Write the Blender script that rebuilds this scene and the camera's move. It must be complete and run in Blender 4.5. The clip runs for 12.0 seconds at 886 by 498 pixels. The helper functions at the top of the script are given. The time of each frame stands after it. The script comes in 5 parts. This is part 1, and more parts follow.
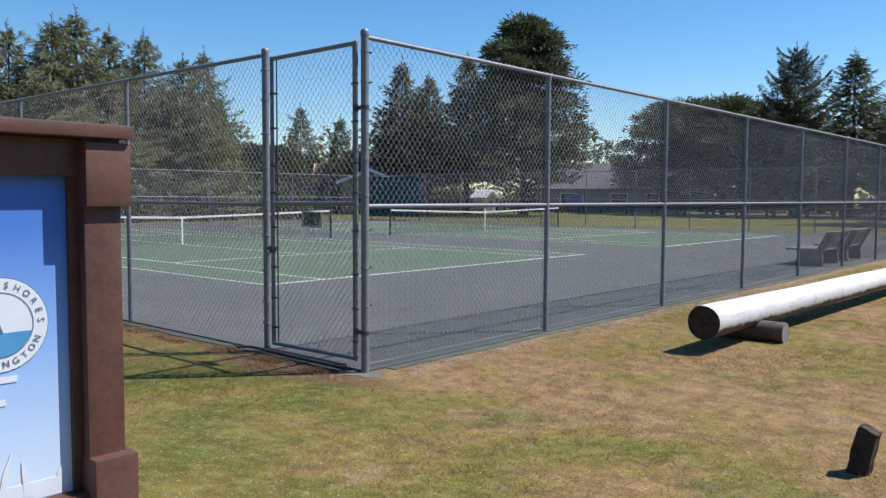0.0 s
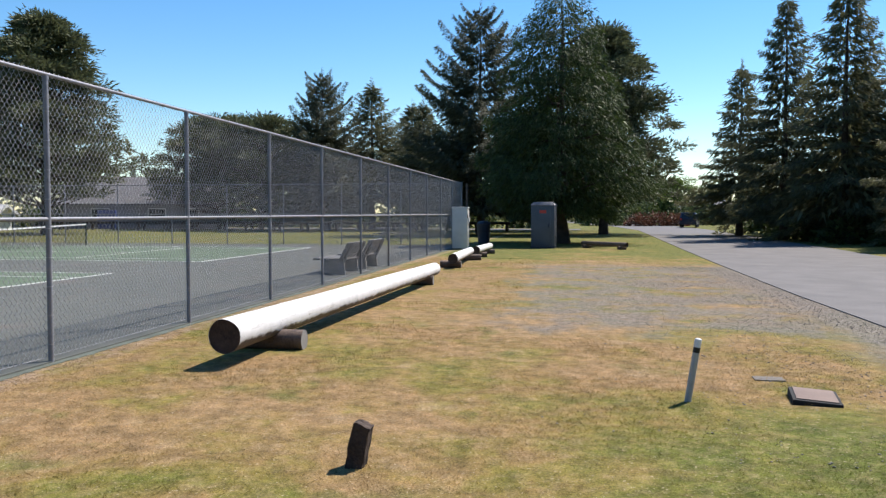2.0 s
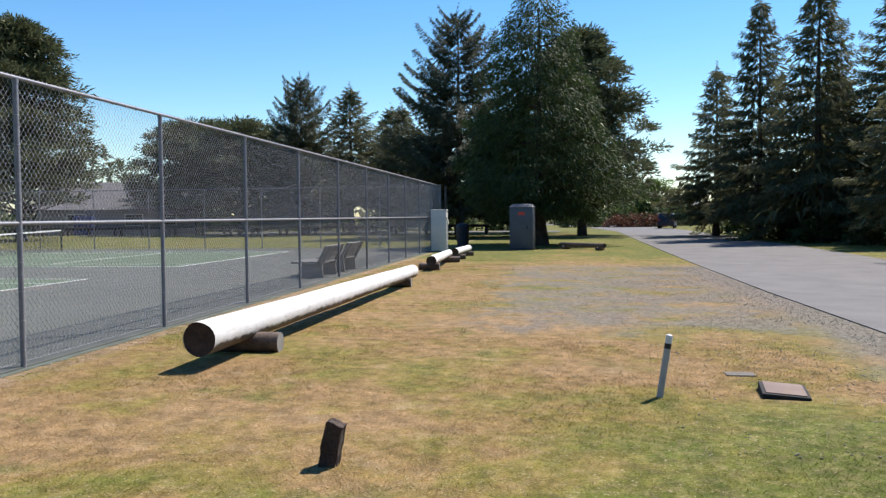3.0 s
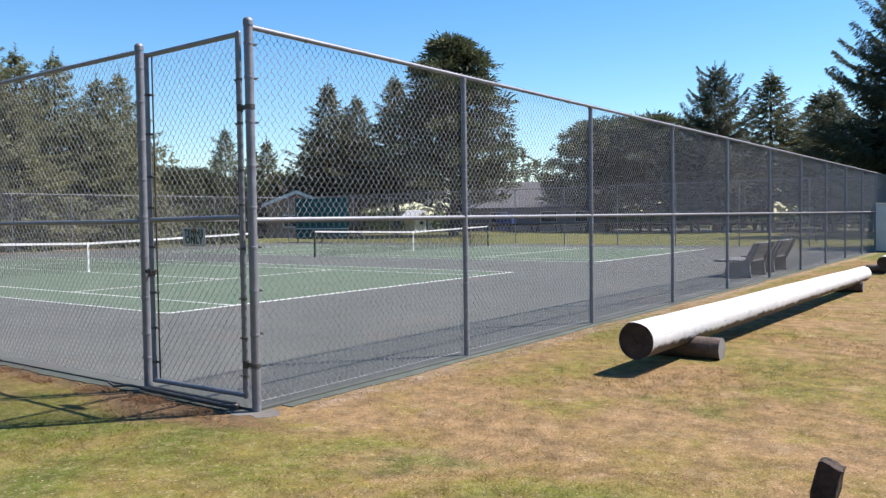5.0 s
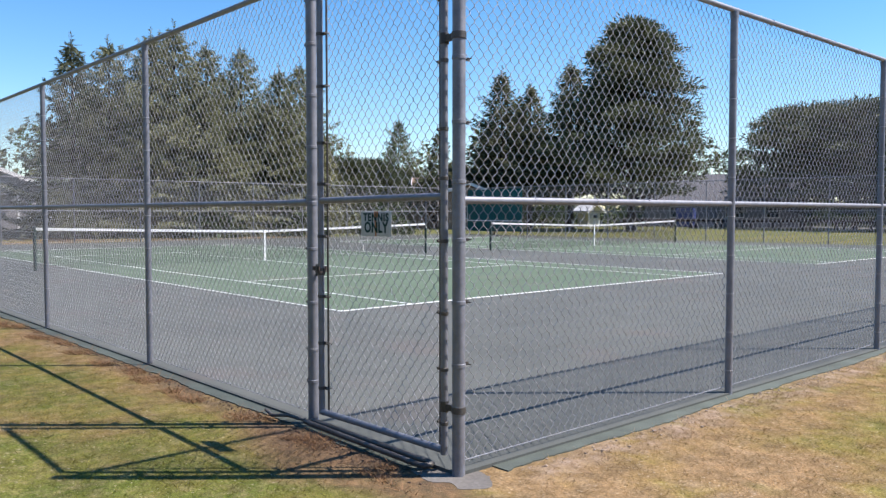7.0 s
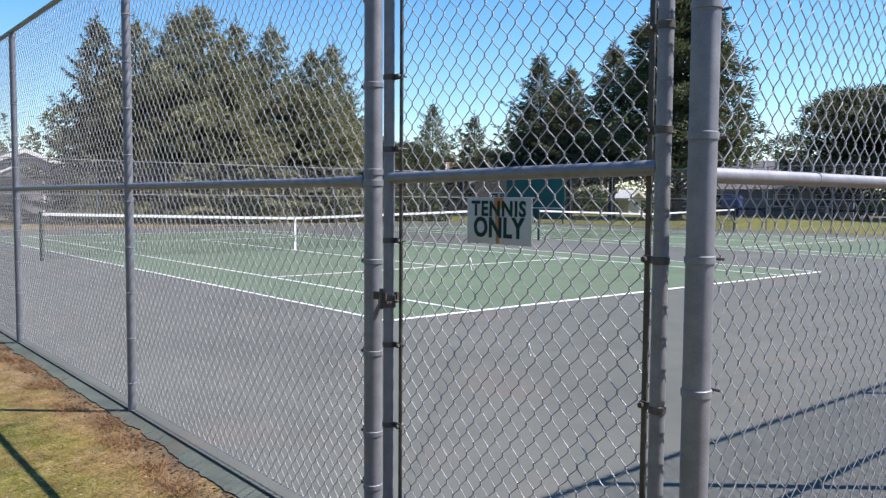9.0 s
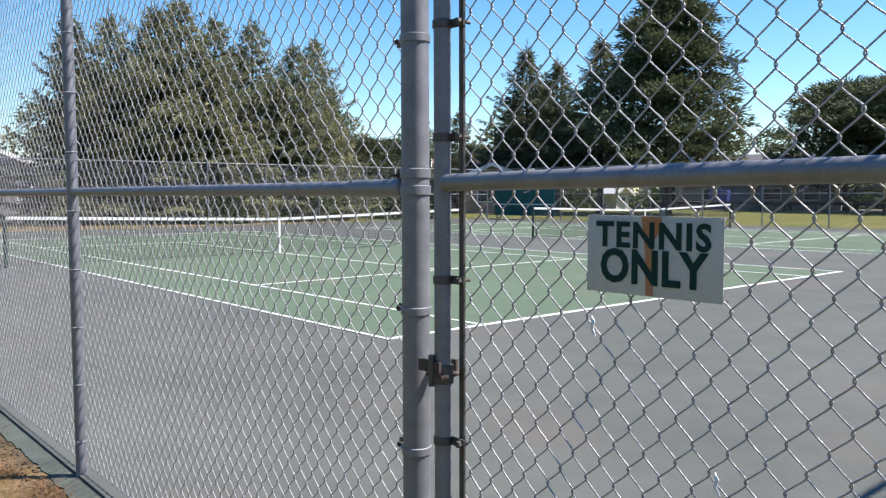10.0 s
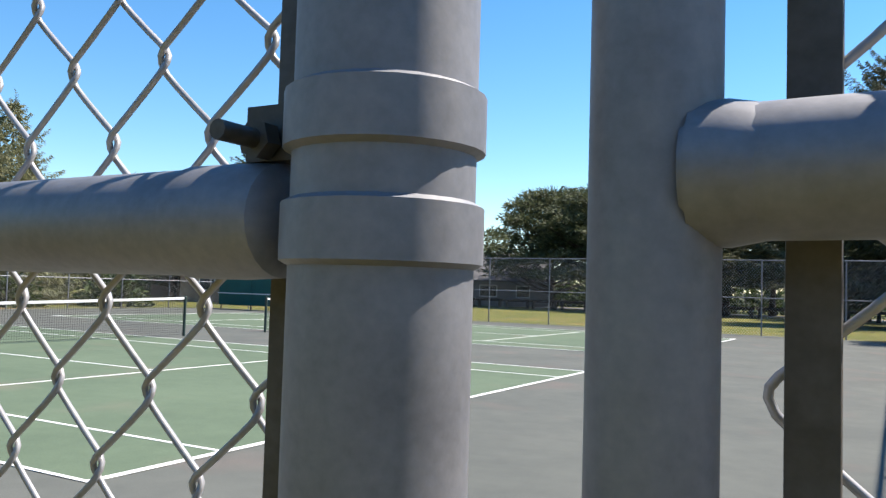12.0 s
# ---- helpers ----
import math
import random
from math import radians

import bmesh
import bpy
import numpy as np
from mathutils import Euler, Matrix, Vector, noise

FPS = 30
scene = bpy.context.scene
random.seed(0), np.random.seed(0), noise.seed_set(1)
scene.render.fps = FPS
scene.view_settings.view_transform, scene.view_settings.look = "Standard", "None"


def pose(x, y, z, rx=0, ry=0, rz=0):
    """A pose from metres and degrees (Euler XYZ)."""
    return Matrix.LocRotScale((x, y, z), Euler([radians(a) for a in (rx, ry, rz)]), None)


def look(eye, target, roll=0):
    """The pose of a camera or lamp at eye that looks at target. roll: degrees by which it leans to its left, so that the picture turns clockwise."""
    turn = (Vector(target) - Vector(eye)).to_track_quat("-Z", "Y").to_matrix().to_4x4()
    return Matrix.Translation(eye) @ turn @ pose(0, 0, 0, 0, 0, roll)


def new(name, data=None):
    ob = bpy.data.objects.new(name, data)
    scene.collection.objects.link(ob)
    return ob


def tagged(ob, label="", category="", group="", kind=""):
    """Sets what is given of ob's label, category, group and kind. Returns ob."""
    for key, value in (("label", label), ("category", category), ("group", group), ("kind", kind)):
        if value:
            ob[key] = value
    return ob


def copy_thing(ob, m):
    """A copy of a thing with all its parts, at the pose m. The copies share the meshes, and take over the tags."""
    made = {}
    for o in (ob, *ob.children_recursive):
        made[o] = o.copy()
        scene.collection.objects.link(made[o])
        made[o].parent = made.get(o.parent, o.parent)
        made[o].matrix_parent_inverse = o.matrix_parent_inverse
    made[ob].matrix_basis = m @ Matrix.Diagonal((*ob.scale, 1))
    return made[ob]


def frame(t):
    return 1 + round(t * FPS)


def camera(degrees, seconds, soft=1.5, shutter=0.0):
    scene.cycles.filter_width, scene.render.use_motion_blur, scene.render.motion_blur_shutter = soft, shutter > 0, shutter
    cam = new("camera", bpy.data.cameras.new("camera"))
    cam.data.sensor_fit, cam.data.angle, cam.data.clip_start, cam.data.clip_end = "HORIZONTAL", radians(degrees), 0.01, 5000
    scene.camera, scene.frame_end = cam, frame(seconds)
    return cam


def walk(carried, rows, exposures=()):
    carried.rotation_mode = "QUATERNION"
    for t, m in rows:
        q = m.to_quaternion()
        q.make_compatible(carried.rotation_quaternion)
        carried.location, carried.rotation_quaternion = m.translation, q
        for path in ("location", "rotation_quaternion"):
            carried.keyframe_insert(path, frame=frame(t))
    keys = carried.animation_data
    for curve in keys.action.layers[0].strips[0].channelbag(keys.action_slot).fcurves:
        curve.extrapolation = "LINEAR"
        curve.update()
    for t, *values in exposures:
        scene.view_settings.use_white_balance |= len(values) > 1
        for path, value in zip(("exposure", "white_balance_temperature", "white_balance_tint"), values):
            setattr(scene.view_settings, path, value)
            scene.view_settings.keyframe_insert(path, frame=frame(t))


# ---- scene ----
cam = camera(57.7, 12.0, 1.35)
# seconds, eye, a point it looks at, roll in degrees
PATH = [
    (0, (5.394, -5.096, 1.612), (4.083, -3.592, 1.482), 0.3),
    (0.5, (5.456, -4.992, 1.623), (4.462, -3.261, 1.499), 0.4),
    (1, (5.514, -4.911, 1.593), (4.758, -3.063, 1.488), 0.1),
    (1.5, (5.511, -4.869, 1.585), (4.996, -2.939, 1.49), -0.1),
    (2, (5.545, -4.788, 1.583), (5.219, -2.816, 1.494), 0.0),
    (2.5, (5.565, -4.872, 1.559), (5.343, -2.886, 1.472), -0.5),
    (2.7, (5.615, -4.851, 1.55), (5.388, -2.866, 1.465), -0.5),
    (4.3, (5.427, -4.625, 1.599), (4.571, -2.819, 1.529), -0.9),
    (4.5, (5.352, -4.547, 1.589), (4.402, -2.789, 1.517), -1.0),
    (5, (5.033, -4.28, 1.515), (3.849, -2.67, 1.438), -0.8),
    (5.5, (4.691, -3.956, 1.486), (3.357, -2.468, 1.399), 0.2),
    (6, (4.248, -3.656, 1.47), (2.844, -2.234, 1.395), 0.1),
    (6.5, (3.767, -3.308, 1.446), (2.305, -1.945, 1.378), -0.0),
    (7, (3.253, -3.036, 1.452), (1.766, -1.702, 1.361), -0.0),
    (7.5, (2.77, -2.67, 1.423), (1.249, -1.377, 1.307), -0.2),
    (7.7, (2.577, -2.559, 1.405), (1.048, -1.274, 1.287), -0.0),
    (9.3, (0.864, -1.698, 1.46), (-0.668, -0.418, 1.333), 0.5),
    (9.5, (0.664, -1.598, 1.46), (-0.862, -0.311, 1.343), 0.7),
    (9.9, (0.242, -1.363, 1.5), (-1.272, -0.064, 1.364), 0.1),
    (10.2, (-0.05, -1.225, 1.503), (-1.531, 0.113, 1.379), -0.4),
    (10.5, (-0.355, -1.012, 1.505), (-1.782, 0.385, 1.399), -0.2),
    (11, (-0.826, -0.652, 1.54), (-2.165, 0.832, 1.484), -0.7),
    (11.4, (-1.108, -0.438, 1.515), (-2.295, 1.17, 1.555), 0.0),
    (11.7, (-1.244, -0.301, 1.504), (-2.345, 1.367, 1.587), 0.8),
    (12, (-1.305, -0.263, 1.493), (-2.291, 1.474, 1.593), 1.7),
]
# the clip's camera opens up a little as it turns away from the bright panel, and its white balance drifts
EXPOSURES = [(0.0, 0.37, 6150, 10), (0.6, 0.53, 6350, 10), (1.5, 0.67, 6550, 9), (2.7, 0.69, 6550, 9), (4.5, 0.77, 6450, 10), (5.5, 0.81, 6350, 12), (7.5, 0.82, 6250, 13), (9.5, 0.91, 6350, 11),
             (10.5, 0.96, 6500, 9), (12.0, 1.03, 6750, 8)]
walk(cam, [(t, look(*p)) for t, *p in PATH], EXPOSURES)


# ---- light ----
SUN_TO = Vector((0.47, 0.54, 1.0)).normalized()
world = bpy.data.worlds.new("sky")
scene.world = world
world.use_nodes = True
sky = world.node_tree.nodes.new("ShaderNodeTexSky")
sky.sky_type = "NISHITA"
sky.sun_disc = False
sky.sun_elevation = math.asin(SUN_TO.z)
sky.sun_rotation = math.atan2(SUN_TO.x, SUN_TO.y)
sky.air_density, sky.dust_density, sky.ozone_density = 1.0, 0.0, 3.0
vivid = world.node_tree.nodes.new("ShaderNodeHueSaturation")
vivid.inputs["Saturation"].default_value = 1.28
world.node_tree.links.new(sky.outputs[0], vivid.inputs["Color"])
world.node_tree.links.new(vivid.outputs[0], world.node_tree.nodes["Background"].inputs[0])
world.node_tree.nodes["Background"].inputs[1].default_value = 0.108
sun_data = bpy.data.lights.new("sun", "SUN")
sun_data.energy, sun_data.angle, sun_data.color = 5.3, radians(0.53), (1.0, 0.915, 0.855)
sun = new("sun", sun_data)
sun.matrix_world = look((20, 20, 40), Vector((20, 20, 40)) - SUN_TO)

# ---- materials ----
MATS = {}


class Nodes:
    """Short ways to add and join shader nodes."""

    def __init__(self, name):
        self.mat = bpy.data.materials.new(name)
        self.mat.use_nodes = True
        self.tree = self.mat.node_tree
        self.bsdf = self.tree.nodes["Principled BSDF"]

    def add(self, kind, **values):
        node = self.tree.nodes.new(kind)
        for key, value in values.items():
            node.inputs[key.replace("_", " ")].default_value = value
        return node

    def link(self, a, b):
        self.tree.links.new(a, b)

    def noise(self, coord, scale, detail=4.0, rough=0.6):
        n = self.add("ShaderNodeTexNoise", Scale=scale, Detail=detail, Roughness=rough)
        self.link(coord, n.inputs["Vector"])
        return n.outputs["Fac"]

    def ramp(self, fac, stops):
        r = self.tree.nodes.new("ShaderNodeValToRGB")
        while len(r.color_ramp.elements) < len(stops):
            r.color_ramp.elements.new(0.5)
        for e, (p, c) in zip(r.color_ramp.elements, stops):
            e.position, e.color = p, (*c, 1)
        self.link(fac, r.inputs[0])
        return r.outputs[0]

    def mix(self, fac, a, b, blend="MIX"):
        m = self.tree.nodes.new("ShaderNodeMix")
        m.data_type, m.blend_type = "RGBA", blend
        for socket, value in ((m.inputs[0], fac), (m.inputs[6], a), (m.inputs[7], b)):
            if isinstance(value, (int, float)):
                socket.default_value = value
            elif isinstance(value, tuple):
                socket.default_value = (*value, 1)
            else:
                self.link(value, socket)
        return m.outputs[2]

    def math(self, op, a, b=0.0, clamp=False):
        m = self.tree.nodes.new("ShaderNodeMath")
        m.operation, m.use_clamp = op, clamp
        for socket, value in ((m.inputs[0], a), (m.inputs[1], b)):
            if isinstance(value, (int, float)):
                socket.default_value = value
            else:
                self.link(value, socket)
        return m.outputs[0]

    def bump(self, height, strength, distance=0.01):
        b = self.add("ShaderNodeBump", Strength=strength, Distance=distance)
        self.link(height, b.inputs["Height"])
        self.link(b.outputs[0], self.bsdf.inputs["Normal"])

    def position(self):
        return self.tree.nodes.new("ShaderNodeNewGeometry").outputs["Position"]

    def local(self):
        return self.tree.nodes.new("ShaderNodeTexCoord").outputs["Object"]


def surface(name, base, dark, scale=6.0, fine=60.0, rough=0.6, metal=0.0, bump=0.15, spread=(0.35, 0.7), world_space=False, distance=0.004):
    """A plain material: two tones over two scales of noise, with fine relief."""
    n = Nodes(name)
    coord = n.position() if world_space else n.local()
    big, small = n.noise(coord, scale), n.noise(coord, fine, 3.0)
    both = n.math("ADD", n.math("MULTIPLY", big, 0.65), n.math("MULTIPLY", small, 0.35))
    n.link(n.ramp(both, [(spread[0], dark), (spread[1], base)]), n.bsdf.inputs["Base Color"])
    n.bsdf.inputs["Metallic"].default_value = metal
    r = n.math("ADD", n.math("MULTIPLY", big, 0.2), rough - 0.1, True)
    n.link(r, n.bsdf.inputs["Roughness"])
    if bump:
        n.bump(small, bump, distance)
    MATS[name] = n.mat
    return n.mat


GALV = surface("galvanised_steel", (0.29, 0.297, 0.32), (0.185, 0.19, 0.207), 16, 170, 0.56, 0.45, 0.08, distance=0.001)
GALV_DARK = surface("weathered_steel", (0.13, 0.122, 0.115), (0.055, 0.05, 0.04), 14, 120, 0.55, 0.3, 0.15, distance=0.001)
WIRE = surface("galvanised_wire", (0.43, 0.43, 0.44), (0.28, 0.28, 0.29), 20, 200, 0.42, 0.2, 0.0)
RUSTY = surface("rusty_iron", (0.12, 0.085, 0.068), (0.05, 0.04, 0.035), 30, 150, 0.8, 0.2, 0.2, distance=0.001)
WHITE_PAINT = surface("white_line_paint", (0.80, 0.80, 0.77), (0.55, 0.56, 0.54), 1.5, 45, 0.7, 0, 0.1, (0.3, 0.55), True)
CONCRETE = surface("old_concrete", (0.185, 0.172, 0.15), (0.075, 0.067, 0.057), 2.2, 40, 0.9, 0, 0.4, (0.3, 0.7), True, 0.006)
ROAD_MAT = surface("pale_asphalt", (0.148, 0.141, 0.137), (0.085, 0.082, 0.08), 0.9, 30, 0.9, 0, 0.6, (0.36, 0.64), True)
BROWN = surface("brown_stained_timber", (0.142, 0.064, 0.045), (0.072, 0.031, 0.022), 5, 40, 0.55, 0, 0.2)
OLD_WOOD = surface("grey_weathered_wood", (0.19, 0.14, 0.11), (0.06, 0.04, 0.03), 6, 45, 0.85, 0, 0.5, distance=0.01)
DARK_WOOD = surface("dark_rotten_wood", (0.09, 0.06, 0.045), (0.02, 0.014, 0.01), 9, 45, 0.9, 0, 0.6, distance=0.02)
GREY_WOOD = surface("pale_grey_boards", (0.26, 0.25, 0.235), (0.15, 0.14, 0.13), 4, 40, 0.8, 0, 0.2)
BARK = surface("conifer_bark", (0.115, 0.085, 0.065), (0.035, 0.025, 0.02), 3, 25, 0.95, 0, 0.6, distance=0.03)
CABINET_MAT = surface("grey_enamel", (0.62, 0.62, 0.60), (0.5, 0.5, 0.48), 2, 40, 0.45, 0, 0.03)
PLASTIC = surface("slate_blue_plastic", (0.088, 0.10, 0.122), (0.065, 0.075, 0.094), 2, 30, 0.5, 0, 0.05)
DARK_PLASTIC = surface("dark_blue_plastic", (0.035, 0.04, 0.06), (0.02, 0.022, 0.035), 2, 30, 0.5, 0, 0.05)
TEAL = surface("teal_painted_board", (0.015, 0.13, 0.115), (0.01, 0.09, 0.08), 1.2, 20, 0.7, 0, 0.05)
HOUSE_GREY = surface("grey_siding", (0.24, 0.24, 0.25), (0.18, 0.18, 0.19), 1, 12, 0.8, 0, 0.1)
HOUSE_TAN = surface("tan_siding", (0.31, 0.21, 0.135), (0.24, 0.155, 0.10), 1, 12, 0.8, 0, 0.1)
HOUSE_WHITE = surface("white_siding", (0.8, 0.8, 0.78), (0.66, 0.66, 0.64), 1, 12, 0.7, 0, 0.1)
ROOF_GREY = surface("grey_shingles", (0.15, 0.145, 0.15), (0.09, 0.088, 0.09), 2, 14, 0.9, 0, 0.4)
ROOF_BROWN = surface("brown_shingles", (0.27, 0.18, 0.12), (0.17, 0.11, 0.08), 2, 14, 0.9, 0, 0.4)
TRIM = surface("white_trim", (0.82, 0.82, 0.80), (0.7, 0.7, 0.68), 2, 20, 0.6, 0, 0.02)
NET_MAT = surface("black_net_cord", (0.035, 0.04, 0.04), (0.02, 0.02, 0.02), 4, 40, 0.9, 0, 0.0)
NET_POST = surface("dark_green_paint", (0.03, 0.06, 0.05), (0.02, 0.035, 0.03), 4, 40, 0.5, 0, 0.05)
SIGN_WHITE = surface("aged_white_enamel", (0.54, 0.56, 0.545), (0.43, 0.455, 0.45), 12, 90, 0.5, 0, 0.03)
SIGN_GREEN = surface("dark_green_lettering", (0.012, 0.05, 0.045), (0.008, 0.035, 0.03), 12, 90, 0.6, 0, 0.0)
SIGN_GREEN.node_tree.nodes["Principled BSDF"].inputs["Specular IOR Level"].default_value = 0.12
RUST_STAIN = surface("orange_rust_stain", (0.52, 0.17, 0.03), (0.36, 0.22, 0.13), 40, 160, 0.8, 0, 0.05)
PANEL_WHITE = surface("printed_white", (0.76, 0.81, 0.86), (0.68, 0.75, 0.82), 3, 20, 0.35, 0, 0.0)
PANEL_SEA = surface("printed_sea_blue", (0.10, 0.34, 0.62), (0.08, 0.28, 0.55), 3, 20, 0.35, 0, 0.0)
PANEL_INK = surface("printed_navy", (0.15, 0.20, 0.30), (0.12, 0.17, 0.26), 3, 20, 0.35, 0, 0.0)
RED_LABEL = surface("red_label", (0.6, 0.06, 0.04), (0.5, 0.05, 0.03), 3, 20, 0.5, 0, 0.0)
CAR_PAINT = surface("dark_blue_car_paint", (0.03, 0.04, 0.07), (0.025, 0.03, 0.055), 3, 20, 0.3, 0.3, 0.0)
GLASS_DARK = surface("dark_glass", (0.02, 0.025, 0.03), (0.015, 0.02, 0.02), 3, 20, 0.15, 0.0, 0.0)
RUBBER = surface("black_rubber", (0.02, 0.02, 0.02), (0.012, 0.012, 0.012), 5, 40, 0.9, 0, 0.1)
REFLECTOR = surface("black_reflector_band", (0.02, 0.02, 0.022), (0.012, 0.012, 0.012), 5, 40, 0.4, 0, 0.0)
BLUE_TARP = surface("blue_tarp", (0.05, 0.08, 0.30), (0.04, 0.06, 0.22), 2, 10, 0.5, 0, 0.1)
RUBBLE_MAT = surface("pale_concrete_crumbs", (0.40, 0.33, 0.27), (0.22, 0.17, 0.13), 30, 160, 0.95, 0, 0.2, world_space=True)
SOIL_MAT = surface("dark_soil", (0.13, 0.085, 0.058), (0.05, 0.034, 0.025), 30, 160, 0.95, 0, 0.2, world_space=True)
GRAVEL_MAT = surface("grey_gravel", (0.27, 0.25, 0.23), (0.10, 0.094, 0.088), 25, 120, 0.95, 0, 0.2, world_space=True)
CARVED = surface("brown_composite_lid", (0.21, 0.15, 0.12), (0.13, 0.09, 0.075), 4, 60, 0.8, 0, 0.2)
MARKER_GREY = surface("pale_grey_fibreglass", (0.46, 0.45, 0.42), (0.36, 0.35, 0.33), 8, 60, 0.6, 0, 0.05)


def ground_material(name, blades=False):
    """Dry summer lawn with green patches, and worn gravel beside the road."""
    n = Nodes(name)
    p = n.position()
    sep = n.tree.nodes.new("ShaderNodeSeparateXYZ")
    n.link(p, sep.inputs[0])
    x, y = sep.outputs[0], sep.outputs[1]
    big, mid = n.noise(p, 0.24, 3.0), n.noise(p, 1.1, 5.0, 0.65)
    small, fine = n.noise(p, 11.0, 4.0, 0.7), n.noise(p, 75.0, 3.0, 0.7)
    # greener beyond the gate's side of the fence and on the far lawns
    west = n.math("MULTIPLY", n.math("SUBTRACT", 1.6, x, False), 0.30, True)
    south = n.math("MULTIPLY", n.math("SUBTRACT", -0.28, y), 2.4, True)
    far = n.math("MULTIPLY", n.math("SUBTRACT", y, 22.5), 0.25, True)
    east = n.math("MULTIPLY", n.math("MULTIPLY", n.math("SUBTRACT", x, 5.2), 0.45, True), n.math("MULTIPLY", n.math("SUBTRACT", 3.2, y), 0.5, True))
    lean = n.math("ADD", n.math("MULTIPLY", n.math("MULTIPLY", west, south), 0.15), n.math("MULTIPLY", far, 0.24))
    lean = n.math("ADD", lean, n.math("MULTIPLY", east, 0.22))
    green = n.math("ADD", n.math("ADD", n.math("MULTIPLY", big, 0.85), n.math("MULTIPLY", mid, 0.80)), n.math("SUBTRACT", lean, 0.075))
    tone = n.ramp(green, [(0.65, (0.262, 0.174, 0.086)), (0.74, (0.228, 0.158, 0.062)), (0.82, (0.188, 0.155, 0.041)), (0.90, (0.142, 0.139, 0.030)), (1.02, (0.098, 0.118, 0.022))])
    lush = n.math("MULTIPLY", n.math("SUBTRACT", n.noise(p, 0.75, 4.0, 0.65), 0.58), 9.0, True)
    tone = n.mix(n.math("MULTIPLY", lush, 0.68), tone, (0.096, 0.126, 0.023))
    straw = n.ramp(small, [(0.45, (0.0, 0.0, 0.0)), (0.75, (1.0, 1.0, 1.0))])
    tone = n.mix(n.math("MULTIPLY", straw, 0.42), tone, (0.36, 0.27, 0.165))
    clump = n.ramp(n.noise(p, 4.5, 5.0, 0.7), [(0.35, (0.56, 0.57, 0.54)), (0.66, (1.3, 1.27, 1.27))])
    tone = n.mix(0.85, tone, clump, "MULTIPLY")
    pale = n.math("MULTIPLY", n.math("SUBTRACT", n.noise(p, 1.9, 6.0, 0.72), 0.55), 6.0, True)
    tone = n.mix(n.math("MULTIPLY", n.math("MULTIPLY", pale, 0.55), n.math("SUBTRACT", 1.0, n.math("MULTIPLY", n.math("SUBTRACT", green, 0.75), 6.0, True))), tone, (0.40, 0.30, 0.19))
    bare = n.math("MULTIPLY", n.math("SUBTRACT", 0.40, n.noise(p, 2.7, 5.0, 0.7)), 7.0, True)
    tone = n.mix(n.math("MULTIPLY", bare, 0.3), tone, (0.15, 0.088, 0.048))
    grit = n.ramp(fine, [(0.32, (0.35, 0.34, 0.33)), (0.68, (1.38, 1.37, 1.33))])
    tone = n.mix(0.75, tone, grit, "MULTIPLY")
    fleck = n.math("MULTIPLY", n.math("SUBTRACT", n.noise(p, 38.0, 2.0, 0.5), 0.655), 14.0, True)
    tone = n.mix(n.math("MULTIPLY", fleck, 0.45), tone, (0.55, 0.47, 0.34))
    fringe = n.math("SUBTRACT", 1.0, n.math("MULTIPLY", n.math("ABSOLUTE", n.math("SUBTRACT", n.math("ADD", x, n.math("MULTIPLY", n.math("SUBTRACT", mid, 0.5), 0.5)), 0.26)), 4.2), True)
    fringe = n.math("MULTIPLY", n.math("MULTIPLY", fringe, n.math("MULTIPLY", n.math("SUBTRACT", y, 0.2), 3.0, True)), n.math("MULTIPLY", n.math("SUBTRACT", n.noise(p, 5.0, 5.0), 0.36), 5.0, True))
    tone = n.mix(n.math("MULTIPLY", fringe, 0.8), tone, n.ramp(small, [(0.35, (0.19, 0.13, 0.085)), (0.7, (0.42, 0.33, 0.25))]))
    # bare soil and dead grass along the foot of the gate
    soil = n.math("SUBTRACT", 1.0, n.math("MULTIPLY", n.math("ABSOLUTE", n.math("ADD", y, 0.17)), 5.0), True)
    soil = n.math("MULTIPLY", soil, n.math("MULTIPLY", n.math("SUBTRACT", 0.5, x), 2.0, True))
    soil = n.math("MULTIPLY", soil, n.math("MULTIPLY", n.math("SUBTRACT", n.noise(p, 3.5, 4.0), 0.34), 5.0, True))
    tone = n.mix(n.math("MULTIPLY", soil, 0.75), tone, (0.105, 0.078, 0.055))
    worn = n.math("SUBTRACT", n.math("SUBTRACT", 1.0, n.math("MULTIPLY", n.math("ABSOLUTE", n.math("ADD", x, 0.75)), 0.62)), n.math("MULTIPLY", n.math("ABSOLUTE", n.math("ADD", y, 0.30)), 1.7))
    worn = n.math("MULTIPLY", n.math("ADD", worn, n.math("MULTIPLY", n.math("SUBTRACT", mid, 0.5), 1.6)), 2.5, True)
    tone = n.mix(n.math("MULTIPLY", worn, 0.8), tone, n.ramp(small, [(0.35, (0.075, 0.05, 0.034)), (0.7, (0.23, 0.135, 0.07))]))
    # gravel stretch
    wob = n.math("MULTIPLY", n.math("SUBTRACT", mid, 0.5), 5.0)
    gx = n.math("MULTIPLY", n.math("SUBTRACT", n.math("ADD", x, wob), 4.0), 1.2, True)
    gy = n.math("MULTIPLY", n.math("SUBTRACT", n.math("ADD", y, wob), 6.0), 1.0, True)
    gz = n.math("MULTIPLY", n.math("SUBTRACT", n.math("ADD", 21.5, wob), y), 0.5, True)
    ge = n.math("MULTIPLY", n.math("SUBTRACT", n.math("ADD", x, n.math("MULTIPLY", wob, 0.3)), 8.6), 1.4, True)
    gm = n.math("MULTIPLY", n.math("MULTIPLY", gx, gy), gz)
